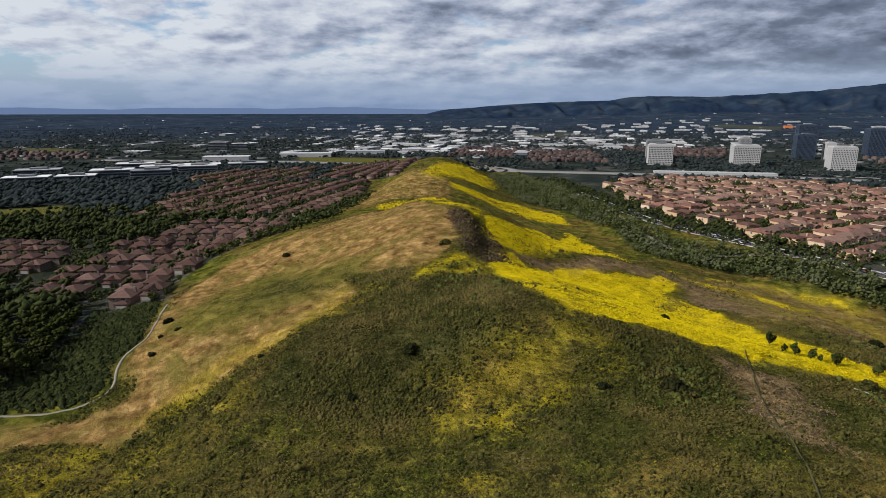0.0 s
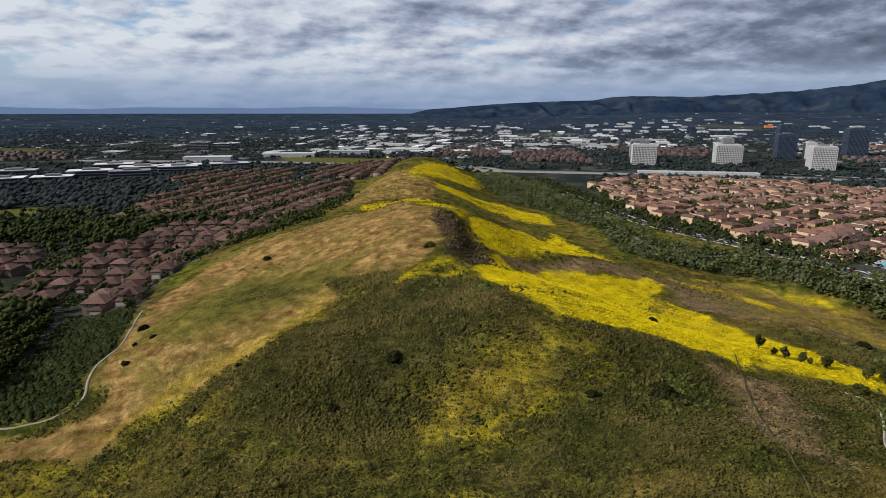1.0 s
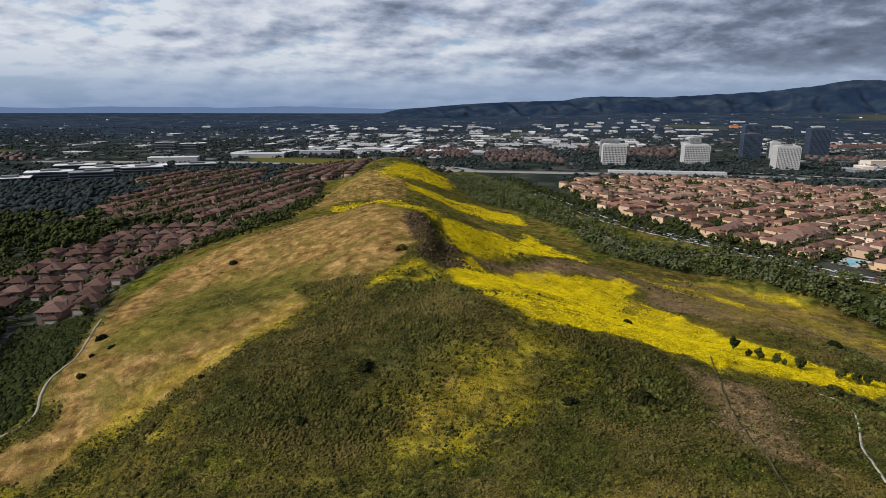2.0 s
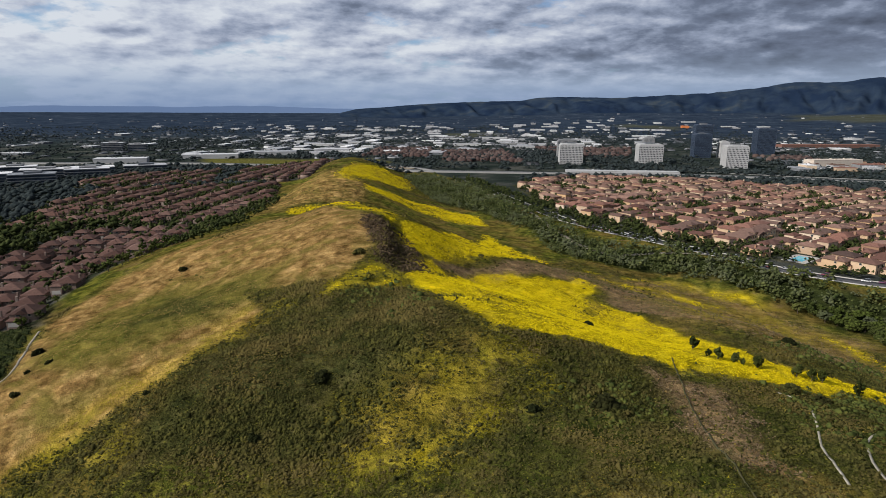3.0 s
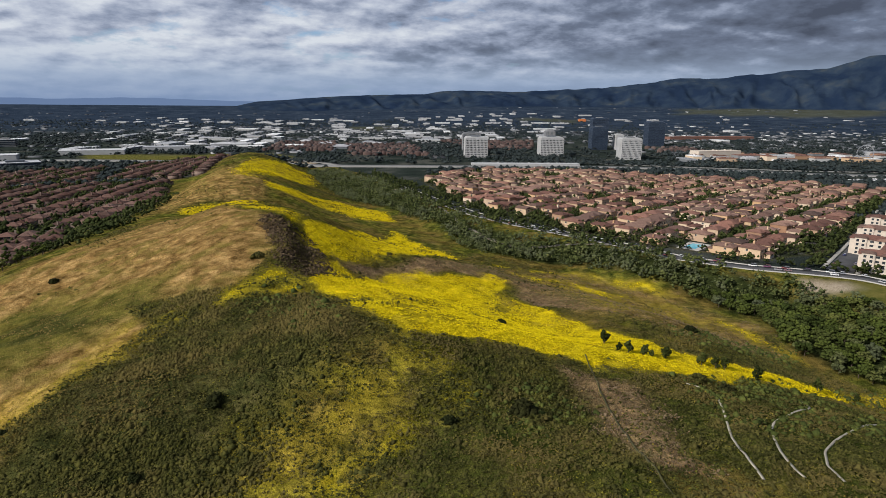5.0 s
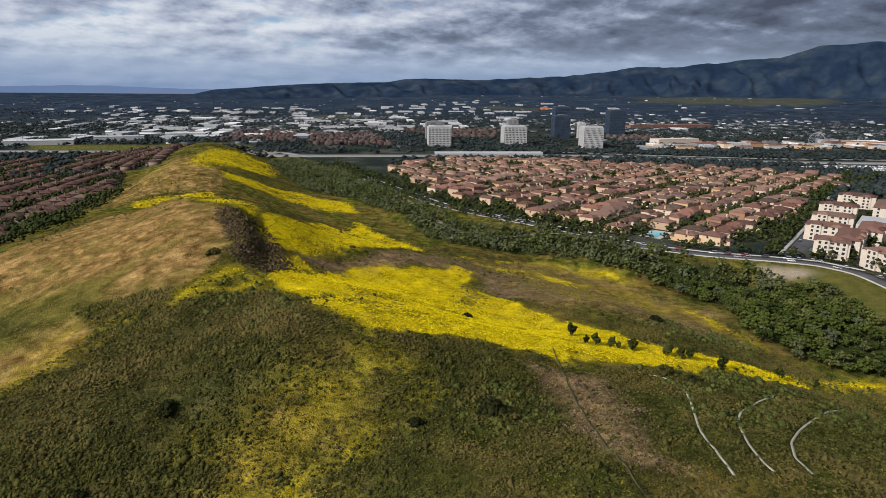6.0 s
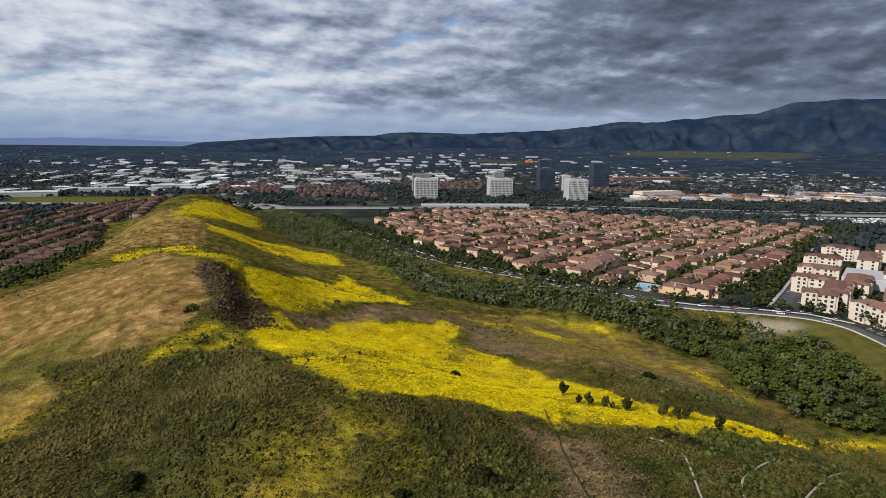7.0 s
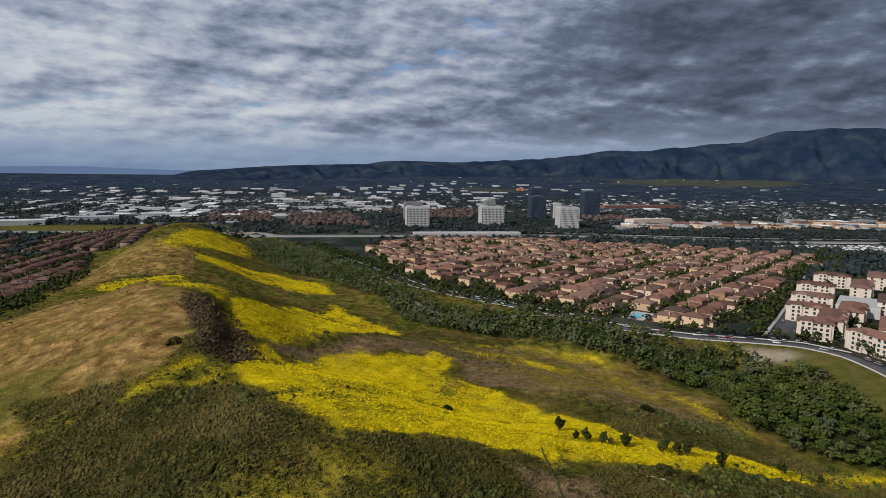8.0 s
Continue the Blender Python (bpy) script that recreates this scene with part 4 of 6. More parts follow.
far_west = plots(FAR_WEST, 77, 15.5, 19, 4, 4, 12) + plots(END_WEST, 77, 15.5, 19, 6, 4, 12)
all_east = sorted(plots(EAST_TOWN, 26, 20, 19.5, 5, 4, 9, 0.08, 2.0, (0.92, 1.1)), key=lambda s: math.hypot(s[0], s[1]))
spare = 290 - len(near_west)
near_east, near_mid = all_east[:spare * 2 // 3], mid_west[:spare // 3]
for s in near_west + near_mid:
    west.place(lots_rng.randrange(97), at(*s[:3], 0.0, s[3]))
for s in near_east:
    east.place(lots_rng.randrange(97), at(*s[:3], 0.0, s[3]))


def island_tones(name, tones, rough=0.85):
    m = Mat(name, rough, spec=0.06)
    c = m.ramp(m.island(), *[(i / (len(tones) - 1), t) for i, t in enumerate(tones)])
    return m.color(m.mix(0.8, c, m.ramp(m.noise(0.5, 4), (0.3, (0.75, 0.75, 0.75)), (0.7, (1.2, 1.2, 1.2))), "MULTIPLY"))


# far west roofs are darkened likewise, cloud shadow included in the tones
joined("far_houses", west_far, mid_west[spare // 3:] + far_west, (island_tones("far_rose_wall", [(0.16, 0.11, 0.09), (0.23, 0.17, 0.14)]), island_tones("shaded_far_rose_roof", [(0.045, 0.025, 0.02), (0.072, 0.039, 0.031), (0.1, 0.057, 0.046), (0.056, 0.034, 0.029), (0.115, 0.069, 0.056)])), "rows of rose stucco houses with brown tile roofs", 31)
joined("far_houses", east_far, all_east[spare * 2 // 3:], (island_tones("far_warm_wall", [(0.3, 0.195, 0.12), (0.4, 0.29, 0.2), (0.45, 0.35, 0.25)]), island_tones("far_terracotta", [(0.1, 0.056, 0.045), (0.22, 0.118, 0.088), (0.09, 0.06, 0.05), (0.25, 0.15, 0.112), (0.08, 0.05, 0.042)])), "crowded stucco houses with terracotta roofs", 32)


def flats_block(x, y, turn, L, D, storeys, label):
    """A block of flats in wings with many windows under tiled roofs."""
    ob = thing("apartment_building", label, "apartment building", "apartment blocks by the side street")
    h = 2.85 * storeys
    bm = box(-L / 2, -D / 2, -1.5, L / 2, D / 2, h)
    bays = max(2, int(L / 14))
    for k in range(bays):
        cx = -L / 2 + (k + 0.5) * L / bays
        add_box(bm, cx - 3.6, -D / 2 - 1.3, -1.5, cx + 3.6, -D / 2 - 0.01, h + (0.9 if k % 2 == 0 else 0))
    part("wall", bm, CREAM, ob)
    part("roof", add_hip(bmesh.new(), -L / 2, -D / 2, L / 2, D / 2, h, 2.2, 0.6, 0.25), ROOF_R, ob)
    for k in range(bays):
        cx = -L / 2 + (k + 0.5) * L / bays
        part("bay_roof", add_hip(bmesh.new(), cx - 3.6, -D / 2 - 1.3, cx + 3.6, -D / 2 + 3.5, h + (0.92 if k % 2 == 0 else 0.02), 1.4, 0.5, 0.22), ROOF_R, ob)
        for s in range(storeys):
            for dx in (-1.7, 1.7):
                put("window", WIN_TALL, ob, pose(cx + dx, -D / 2 - 1.32, 0.9 + 2.85 * s, 0, 0, 0))
            if k < bays - 1:
                put("window", WIN_WIDE, ob, pose(cx + L / bays / 2, -D / 2 - 0.02, 0.9 + 2.85 * s, 0, 0, 0))
    for s in range(storeys):
        for dy in (-D / 4, D / 4):
            for sx in (-1, 1):
                put("window", WIN_TALL, ob, pose(sx * (L / 2 + 0.02), dy, 0.8 + 2.85 * s, 0, 0, 90 * sx))
    ob.matrix_basis = at(x, y, turn)
    TAKEN.append((x, y, L * 0.4))
    return ob


for x, y, turn, L, D, s, txt in ((406, 311, -53, 20, 15, 4, "cream four-storey flats with a tiled hip roof on the corner"), (432, 318, 31, 42, 15, 4, "cream flats with tower bays facing the parkway"),
                                 (408, 272, -97, 32, 15, 4, "long cream flats with garages along the road"), (410, 236, -100, 30, 15, 4, "cream flats at the bend of the road"), (446, 346, -58, 26, 15, 4, "cream four-storey flats beside the side street"),
                                 (470, 330, 31, 40, 15, 4, "cream flats round a courtyard with tiled roofs"), (486, 372, -58, 28, 15, 4, "pale flats along the side street"),
                                 (528, 340, 31, 40, 15, 4, "pale flats with red tile roofs"), (445, 286, 31, 46, 16, 4, "cream flats behind the corner block"), (535, 405, -58, 28, 15, 4, "pale flats on the side street's far end"),
                                 (575, 392, 31, 50, 15, 4, "long pale flats with red roofs"), (500, 300, 31, 50, 16, 4, "cream flats with stepped tile roofs"), (600, 436, -58, 30, 15, 4, "pale corner flats with a tile roof"), (640, 420, 31, 40, 15, 4, "pale flats at the edge of the quarter")):
    flats_block(x - 30, y - 7, turn, L, D, s, txt)
tagged(put("parking_deck", mesh_of("parking_deck", box(-22, -14, -1, 22, 14, 8.2, bevel=0.3), WHITE), None, at(481, 345, 31)), "white flat-roofed parking deck among the flats", "parking deck")
# pool
pool = thing("swimming_pool", "turquoise swimming pool with a pale deck", "swimming pool")
part("deck", box(-13, -8, -1, 13, 8, 0.3, bevel=0.05), CONCRETE, pool)
part("basin", box(-8.5, -4.2, 0.1, 8.5, 4.2, 0.36, bevel=0.06), POOL, pool, "turquoise water")
pool.matrix_basis = at(*POOL_AT, 31)


# ---- towers, sheds and the shopping quarter ----
def tower(x, y, turn, w, d, h, storeys, wall, glass, label, crown=2.0, piers=16):
    ob = thing("office_tower", label, "office tower", "office towers on the plain")
    part("core", box(-w / 2 + 0.5, -d / 2 + 0.5, -2, w / 2 - 0.5, d / 2 - 0.5, h - 0.3), glass, ob, "dark window glass")
    step = h / storeys
    me = mesh_of("spandrel", box(-w / 2, -d / 2, 0, w / 2, d / 2, step * 0.42, bevel=0.08), wall)
    for s in range(storeys + 1):
        put("spandrel", me, ob, pose(0, 0, min(s * step, h - step * 0.42)))
    pm = mesh_of("pier", box(-0.5, -0.45, 0, 0.5, 0.45, h, bevel=0.08), wall)
    for k in range(piers + 1):
        u = -w / 2 + w * k / piers
        put("pier", pm, ob, pose(u, -d / 2 + 0.1, 0))
        put("pier", pm, ob, pose(-w / 2 + 0.1, -d / 2 + d * k / piers, 0))
    cap = part("crown", box(-w / 2 + crown, -d / 2 + crown, h, w / 2 - crown, d / 2 - crown, h + 2.2, bevel=0.2), wall, ob)
    part("roof_plant", box(-w / 5, -d / 5, h + 2.2, w / 5, d / 5, h + 4.4, bevel=0.15), GREY_WALL, cap)
    ob.matrix_basis = at(x, y, turn)
    return ob


tower(412, 1160, -14, 43, 34, 37, 11, WHITE, GLASS, "white gridded office tower with a set-back top")
tower(563, 1138, -14, 45, 34, 37, 11, WHITE, GLASS, "white gridded office tower beside a long low hall")
tower(687, 1052, -14, 38, 30, 39, 11, WHITE, GLASS, "white office tower with tall pale fins", 1.0)
tower(452, 1300, -14, 38, 30, 38, 11, GREY_WALL, GLASS, "grey office tower behind a white one")
tower(622, 1262, -14, 21, 20, 44, 12, GREY_WALL, GLASS, "slim grey office tower")
tower(768, 1302, -14, 36, 30, 50, 14, BLUE_BAND, DARK_GLASS, "dark glass office tower with banded floors", 3.0)
tower(887, 1500, -14, 42, 30, 66, 17, BLUE_BAND, DARK_GLASS, "tall dark blue glass tower")
tower(815, 1290, -14, 18, 24, 34, 10, WHITE, GLASS, "narrow pale office block beside dark glass")
tower(980, 1385, -14, 42, 34, 60, 16, BLUE_BAND, DARK_GLASS, "tall dark glass tower standing alone", 3.0)


def shed(x, y, turn, L, D, h, roof, wall, label, cat="warehouse", group="white roofs on the plain"):
    ob = thing("warehouse", label, cat, group)
    part("wall", box(-L / 2, -D / 2, -3, L / 2, D / 2, h), wall, ob)
    bm = box(-L / 2 - 0.2, -D / 2 - 0.2, h, L / 2 + 0.2, D / 2 + 0.2, h + 0.8, bevel=0.1)
    rng = random.Random(int(x * 3 + y))
    for _ in range(4):
        u, v = rng.uniform(-L * 0.4, L * 0.4), rng.uniform(-D * 0.35, D * 0.35)
        add_box(bm, u - 1.5, v - 1.5, h + 0.8, u + 1.5, v + 1.5, h + 2.2)
    part("roof", bm, roof, ob)
    ob.matrix_basis = at(x, y, turn)
    return ob


def sheds():
    rng = random.Random(40)
    n = 0
    # the industrial quarter straight ahead, thinning out to both sides
    while n < 165:
        y = 1450 + 1900 * rng.random() ** 1.3
        az = rng.gauss(6, 15)
        x = y * math.tan(radians(az))
        if az < -28 or az > 44 or rng.random() < 0.25 + 0.4 * (abs(az - 8) > 20):
            continue
        if 330 < x < 1050 and y < 1620 or not free_spot(x, y, 34):
            continue
        L, D = rng.uniform(28, 90), rng.uniform(18, 36)
        shed(x, y, -14 + rng.choice((0, 90)) + rng.uniform(-2, 2), L, D, rng.uniform(3.5, 6), GREY_ROOF, rng.choice((WHITE, GREY_WALL, WHITE)), rng.choice(("white flat-roofed warehouse among dark trees", "long pale warehouse with rooftop units", "grey-walled warehouse with a white roof")))
        n += 1


sheds()
shed(440, 985, -14, 185, 20, 3, WHITE, WHITE, "long low white hall before the towers", "hall")
def shops():
    rng = random.Random(61)
    n = 0
    while n < 44:
        u, v = rng.uniform(0, 1), rng.uniform(-1, 1)
        x, y = 830 + 620 * u + 60 * v, 1060 - 150 * u + 62 * v
        if not free_spot(x, y, 17):
            continue
        red = rng.random() < 0.5
        shed(x, y, -14 + rng.choice((0, 90)), rng.uniform(20, 52), rng.uniform(16, 28), rng.uniform(4, 8.5), ROOF_R if red else GREY_ROOF, rng.choice((WALL_R, WALL_R, WHITE, GREY_WALL)), "red-roofed shop building of the shopping quarter" if red else "pale stucco shop building of the shopping quarter", "shop building", "shopping quarter")
        n += 1


shops()
shed(896, 1060, 2, 105, 26, 13, CREAM, CREAM, "tall pale cinema hall above the shops", "shop building", "shopping quarter")
shed(1318, 948, -46, 106, 24, 8, ROOF_R, WALL_R, "long red-roofed hall beside the shops", "shop building", "shopping quarter")
shed(1340, 1606, -2, 300, 30, 9, ROOF_R, ROOF_R, "long brick-red hall on the plain", "hall", "halls beyond the houses")
shed(1524, 2721, -14, 34, 20, 10, ORANGE, ORANGE, "orange-clad block far out on the plain", "office building", "")
def office(x, y, turn, L, D, storeys):
    ob = thing("office_building", "low office building with ribbon glass and pale floor bands", "office building", "office park west of the houses")
    h = 3.9 * storeys
    part("core", box(-L / 2 + 0.8, -D / 2 + 0.8, -3, L / 2 - 0.8, D / 2 - 0.8, h), DARK_GLASS, ob, "dark ribbon glass")
    me = mesh_of("floor_band", box(-L / 2, -D / 2, 0, L / 2, D / 2, 1.3, bevel=0.1), GREY_WALL)
    for s in range(storeys + 1):
        put("floor_band", me, ob, pose(0, 0, s * 3.9 - (0.6 if s else 0)))
    top = part("roof", box(-L / 2 + 0.5, -D / 2 + 0.5, h + 0.71, L / 2 - 0.5, D / 2 - 0.5, h + 0.9), GREY_ROOF, ob)
    part("roof_plant", box(-L / 6, -D / 5, h + 0.9, L / 5, D / 5, h + 3.6, bevel=0.1), GREY_WALL, top)
    ob.matrix_basis = at(x, y, turn)
    TAKEN.append((x, y, L * 0.5))


for x, y, t, L, D, s in ((-585, 850, 22, 58, 34, 2), (-528, 872, 22, 52, 34, 2), (-500, 918, 22, 60, 34, 3), (-440, 915, 22, 56, 34, 3), (-455, 985, 22, 66, 36, 3), (-400, 990, 22, 60, 36, 3), (-420, 1060, 22, 62, 36, 2), (-350, 1090, 22, 66, 36, 2), (-520, 1030, 22, 60, 36, 3), (-640, 960, 22, 64, 34, 2)):
    office(x, y, t, L, D, s)
for x, y, t, L, D, h in ((-300, 1340, 5, 110, 40, 8), (-440, 1240, 10, 90, 36, 8), (-180, 1420, 5, 90, 40, 8), (-60, 1500, 5, 80, 40, 8)):
    shed(x, y, t, L, D, h, GREY_ROOF, WHITE, "long pale hall with a flat roof", "hall", "halls beyond the houses")
office(-575, 1570, 8, 46, 30, 5)
office(-525, 1585, 8, 40, 30, 4)


def ferris_wheel(x, y, r):
    ob = thing("ferris_wheel", "pale steel ferris wheel over the shopping quarter", "ferris wheel")
    for yy in (-1.2, 1.2):
        bm = bmesh.new()
        n = 36
        for k in range(n):
            a, b = 2 * math.pi * k / n, 2 * math.pi * (k + 1) / n
            vs = [bm.verts.new((q * math.cos(t), yy + e, q * math.sin(t))) for t in (a, b) for q in (r - 0.5, r + 0.3) for e in (-0.3, 0.3)]
            for f in ((0, 1, 3, 2), (4, 6, 7, 5), (0, 2, 6, 4), (1, 5, 7, 3), (2, 3, 7, 6), (0, 4, 5, 1)):
                bm.faces.new([vs[i] for i in f])
        rim = part("rim", bm, STEEL, ob)
        rim.matrix_basis = pose(0, 0, r + 2)
    sp = mesh_of("spoke", box(-0.2, -0.2, 0, 0.2, 0.2, r), STEEL)
    for k in range(18):
        put("spoke", sp, ob, pose(0, 0, r + 2, 0, 20 * k, 0))
    cab = mesh_of("cabin", box(-0.9, -0.9, -1.9, 0.9, 0.9, 0, bevel=0.25), GREY_WALL)
    for k in range(18):
        a = radians(20 * k)
        put("cabin", cab, ob, pose(r * math.cos(a), 0, r + 2 + r * math.sin(a)))
    leg = mesh_of("leg", box(-0.45, -0.45, 0, 0.45, 0.45, (r + 2) * 1.06), STEEL)
    for sx in (-1, 1):
        for yy in (-3, 3):
            put("leg", leg, ob, pose(sx * r * 0.36, yy, 0, 0, -sx * 19.5, 0))
    part("hub", box(-1, -3.4, r + 1, 1, 3.4, r + 3, bevel=0.3), STEEL, ob)
    ob.matrix_basis = at(x, y, -49)


ferris_wheel(1153, 943, 14)
# the freeway and its ramps
FREEWAY = [(-700, 1240), (-300, 1205), (-60, 1130), (120, 1035), (330, 985), (560, 930), (720, 845), (850, 745), (1050, 670), (1400, 560), (2000, 400)]
for pts, wid in (([(-700, 1240), (-300, 1205), (-60, 1130), (120, 1035), (330, 985), (560, 930), (720, 845), (850, 745), (1050, 670), (1400, 560), (2000, 400)], 34), ([(-60, 1210), (60, 1150), (110, 1090), (140, 1020)], 16), ([(585, 985), (700, 900), (860, 800), (1060, 720), (1400, 620)], 12)):
    tagged(put("road", strip("road", pts, wid, ROAD_CONCRETE, 0.5, 12)), "pale concrete freeway across the plain", "road", kind="structure")
tagged(put("road", strip("road", [(330, 1130), (420, 1500), (520, 1900)], 24, ASPHALT, 0.6, 12)), "wide straight road beside far housing", "road", kind="structure")


# ---- cars ----
def car_type(n):
    ob = thing("car", ("parked saloon car", "parked estate car", "parked van")[n % 3] + " on the asphalt beside the kerb", "car", "cars along the parkway")
    L, H = (4.5, 4.7, 5.0)[n % 3], (1.45, 1.6, 1.95)[n % 3]
    part("body", box(-L / 2, -0.9, 0.3, L / 2, 0.9, 0.85, bevel=0.14), CAR, ob)
    bm = bmesh.new()
    c0, c1 = (-L * 0.3, L * 0.24) if n % 3 == 0 else (-L * 0.46, L * 0.22)
    add_box(bm, c0, -0.78, 0.86, c1, 0.78, H, bevel=0.2)
    cab = part("cabin", bm, GLASS, ob, "dark car windows")
    part("roof", box(c0 + 0.25, -0.66, H + 0.005, c1 - 0.3, 0.66, H + 0.05, bevel=0.02), CAR, cab)
    bm = bmesh.new()
    bmesh.ops.create_cone(bm, segments=10, radius1=0.32, radius2=0.32, depth=0.22, cap_ends=True)
    wm = mesh_of("wheel", bm, RUBBER)
    for sx in (-1, 1):
        for sy in (-1, 1):
            put("wheel", wm, ob, pose(sx * L * 0.3, sy * 0.86, 0.32, 90, 0, 0))
    return ob


cars = Types([lambda n=n: car_type(n) for n in range(3)])


def park(line, off, count, seed, jitter=1.0):
    rng = random.Random(seed)
    p = offset_line(line, off)
    s = np.r_[0, np.cumsum(np.hypot(*np.diff(p, axis=0).T))]
    for _ in range(count):
        u = rng.uniform(8, s[-1] - 8)
        x, y = np.interp(u, s, p[:, 0]), np.interp(u, s, p[:, 1])
        e = 2.0
        dx, dy = np.interp(u + e, s, p[:, 0]) - x, np.interp(u + e, s, p[:, 1]) - y
        if free_spot(x, y, 2.6):
            cars.place(rng.randrange(3), at(x, y, math.degrees(math.atan2(dy, dx)), 0.3))


park(PARKWAY[2:12], 6.2, 60, 1)
park(PARKWAY[2:12], 0.4, 34, 2)
park(CROSS[:4], 5, 8, 3)
park(CROSS[:4], -5, 6, 4)


# ---- trees ----
def tree_meshes(seed, h, w, mat, n=48, low=0.25, mid=0.62):
    rng = np.random.default_rng(seed)
    bm = bmesh.new()
    th = h * 0.55
    bmesh.ops.create_cone(bm, segments=6, radius1=h * 0.035, radius2=h * 0.012, depth=th + 1.0, cap_ends=True, matrix=pose(0, 0, th / 2 - 0.5))
    for k in range(4):
        a = 90 * k + rng.uniform(-25, 25)
        m = pose(0, 0, h * rng.uniform(0.25, 0.42)) @ pose(0, 0, 0, 0, 48, a) @ pose(0, 0, h * 0.16)
        bmesh.ops.create_cone(bm, segments=5, radius1=h * 0.016, radius2=h * 0.006, depth=h * 0.32, cap_ends=True, matrix=m)
    trunk = mesh_of("trunk", bm, BARK)
    # leaf clumps gathered round a few boughs
    boughs = rng.normal(size=(7, 3))
    boughs /= np.linalg.norm(boughs, axis=1)[:, None]
    boughs = boughs * np.array([w * 0.28, w * 0.28, h * 0.2]) + np.array([0, 0, h * mid])
    which = rng.integers(0, 7, n)
    d = rng.normal(size=(n, 3))
    d /= np.linalg.norm(d, axis=1)[:, None]
    C = boughs[which] + d * np.array([w * 0.25, w * 0.25, h * 0.17]) * rng.uniform(0.5, 1.1, (n, 1))
    C[:, 2] = np.maximum(C[:, 2], h * low)
    s = rng.uniform(0.06, 0.115, (n, 1)) * (h + w) / 2
    V, F = clumps(rng, C, s * np.array([1, 1, 0.8]), jitter=0.45)
    # loose sprays of leaves that break the outline
    m = n * 6
    k = rng.integers(0, n, m)
    e = rng.normal(size=(m, 3))
    e /= np.linalg.norm(e, axis=1)[:, None]
    o = C[k] + e * s[k] * np.array([1.1, 1.1, 0.95])
    q = rng.normal(size=(m, 3, 3)) * (s[k] * 0.27)[:, :, None]
    V2 = (o[:, None] + q).reshape(-1, 3)
    F2 = np.arange(3 * m).reshape(-1, 3) + len(V)
    return trunk, fast_mesh("crown", np.concatenate([V, V2]), np.concatenate([F, F2]), mat)


class Trees:
    def __init__(self, label, group, specs, category="tree", name="tree"):
        self.label, self.group, self.category, self.name = label, group, category, name
        self.meshes = [tree_meshes(*s) for s in specs]

    def place(self, k, m, label=""):
        trunk, crown = self.meshes[k % len(self.meshes)]
        ob = tagged(new(self.name), label or self.label, self.category, self.group)
        ob.matrix_basis = m
        put("trunk", trunk, ob)
        put("crown", crown, ob)
        return ob


canyon_trees = Trees("leafy green oak in the canyon thicket", "trees of the canyon", [(k, 7.5, 8.5 + k % 3, LEAF, 66) for k in range(6)])
forest_trees = Trees("dark evergreen tree of the grove by the trail", "trees of the grove", [(20 + k, 11, 8 + k % 2, LEAF_DARK, 56) for k in range(4)])
street_trees = Trees("round green street tree among the houses", "street trees", [(40 + k, 6.0, 4.6 + k % 2, LEAF, 40) for k in range(5)])
row_trees = Trees("small dark tree standing in the mustard meadow", "trees in the mustard", [(60 + k, 6.2, 3.3, LEAF_DARK, 70, 0.06, 0.48) for k in range(4)])

for k, (x, y, s) in enumerate(((115, 200, 1.05), (115, 191, 0.62), (118, 190, 0.95), (123, 188, 0.85), (125, 187, 0.55), (130, 186, 1.0), (142, 183, 1.05), (146, 181, 0.9), (149, 180, 0.95), (159, 176, 1.1), (189, 178, 1.1), (207, 177, 0.7))):
    row_trees.place(k, at(x, y, 47 * k, -0.6 * s, s))



def inside(poly, x, y):
    return signed(poly, np.array([x]), np.array([y]))[0]


CANYON = [(262, 172), (232, 186), (226, 205), (232, 228), (246, 250), (258, 272), (252, 310), (246, 335), (226, 372), (200, 402), (160, 436), (150, 470), (158, 530), (140, 600), (128, 660), (98, 720), (84, 850), (70, 960),
          (110, 985), (150, 800), (163, 680), (172, 560), (188, 490), (205, 455), (234, 420), (250, 385), (275, 345), (292, 318), (312, 292), (318, 262), (296, 222), (286, 190)]
GROVE = [(-262, 322), (-228, 312), (-190, 298), (-176, 280), (-158, 244), (-156, 214), (-168, 196), (-200, 176), (-330, 160), (-340, 300)]
WEST_BELT = [(-420, 560), (-318, 580), (-120, 545), (-100, 532), (-112, 522), (-220, 532), (-300, 470), (-350, 460), (-420, 480)]
BETWEEN = [(-268, 440), (-238, 415), (-216, 352), (-234, 356)]
FOOT = [(-138, 352), (-120, 372), (-92, 480), (-84, 560), (-74, 660), (-95, 640), (-112, 545), (-116, 480), (-128, 400)]


def scatter(poly, count, radius, seed):
    """Spots spread over a plot, none closer than the radius."""
    rng = np.random.default_rng(seed)
    p = np.array(poly, float)
    q = rng.uniform(p.min(0), p.max(0), (count * 14, 2))
    q = q[signed(poly, q[:, 0], q[:, 1]) > 0]
    cells, out = {}, []
    for x, y in q.tolist():
        if len(out) >= count:
            break
        key = (int(x // radius), int(y // radius))
        if any((x - a) ** 2 + (y - b) ** 2 < radius * radius for i in (-1, 0, 1) for j in (-1, 0, 1) for a, b in cells.get((key[0] + i, key[1] + j), ())):
            continue
        cells.setdefault(key, []).append((x, y))
        out.append((x, y))
    return out


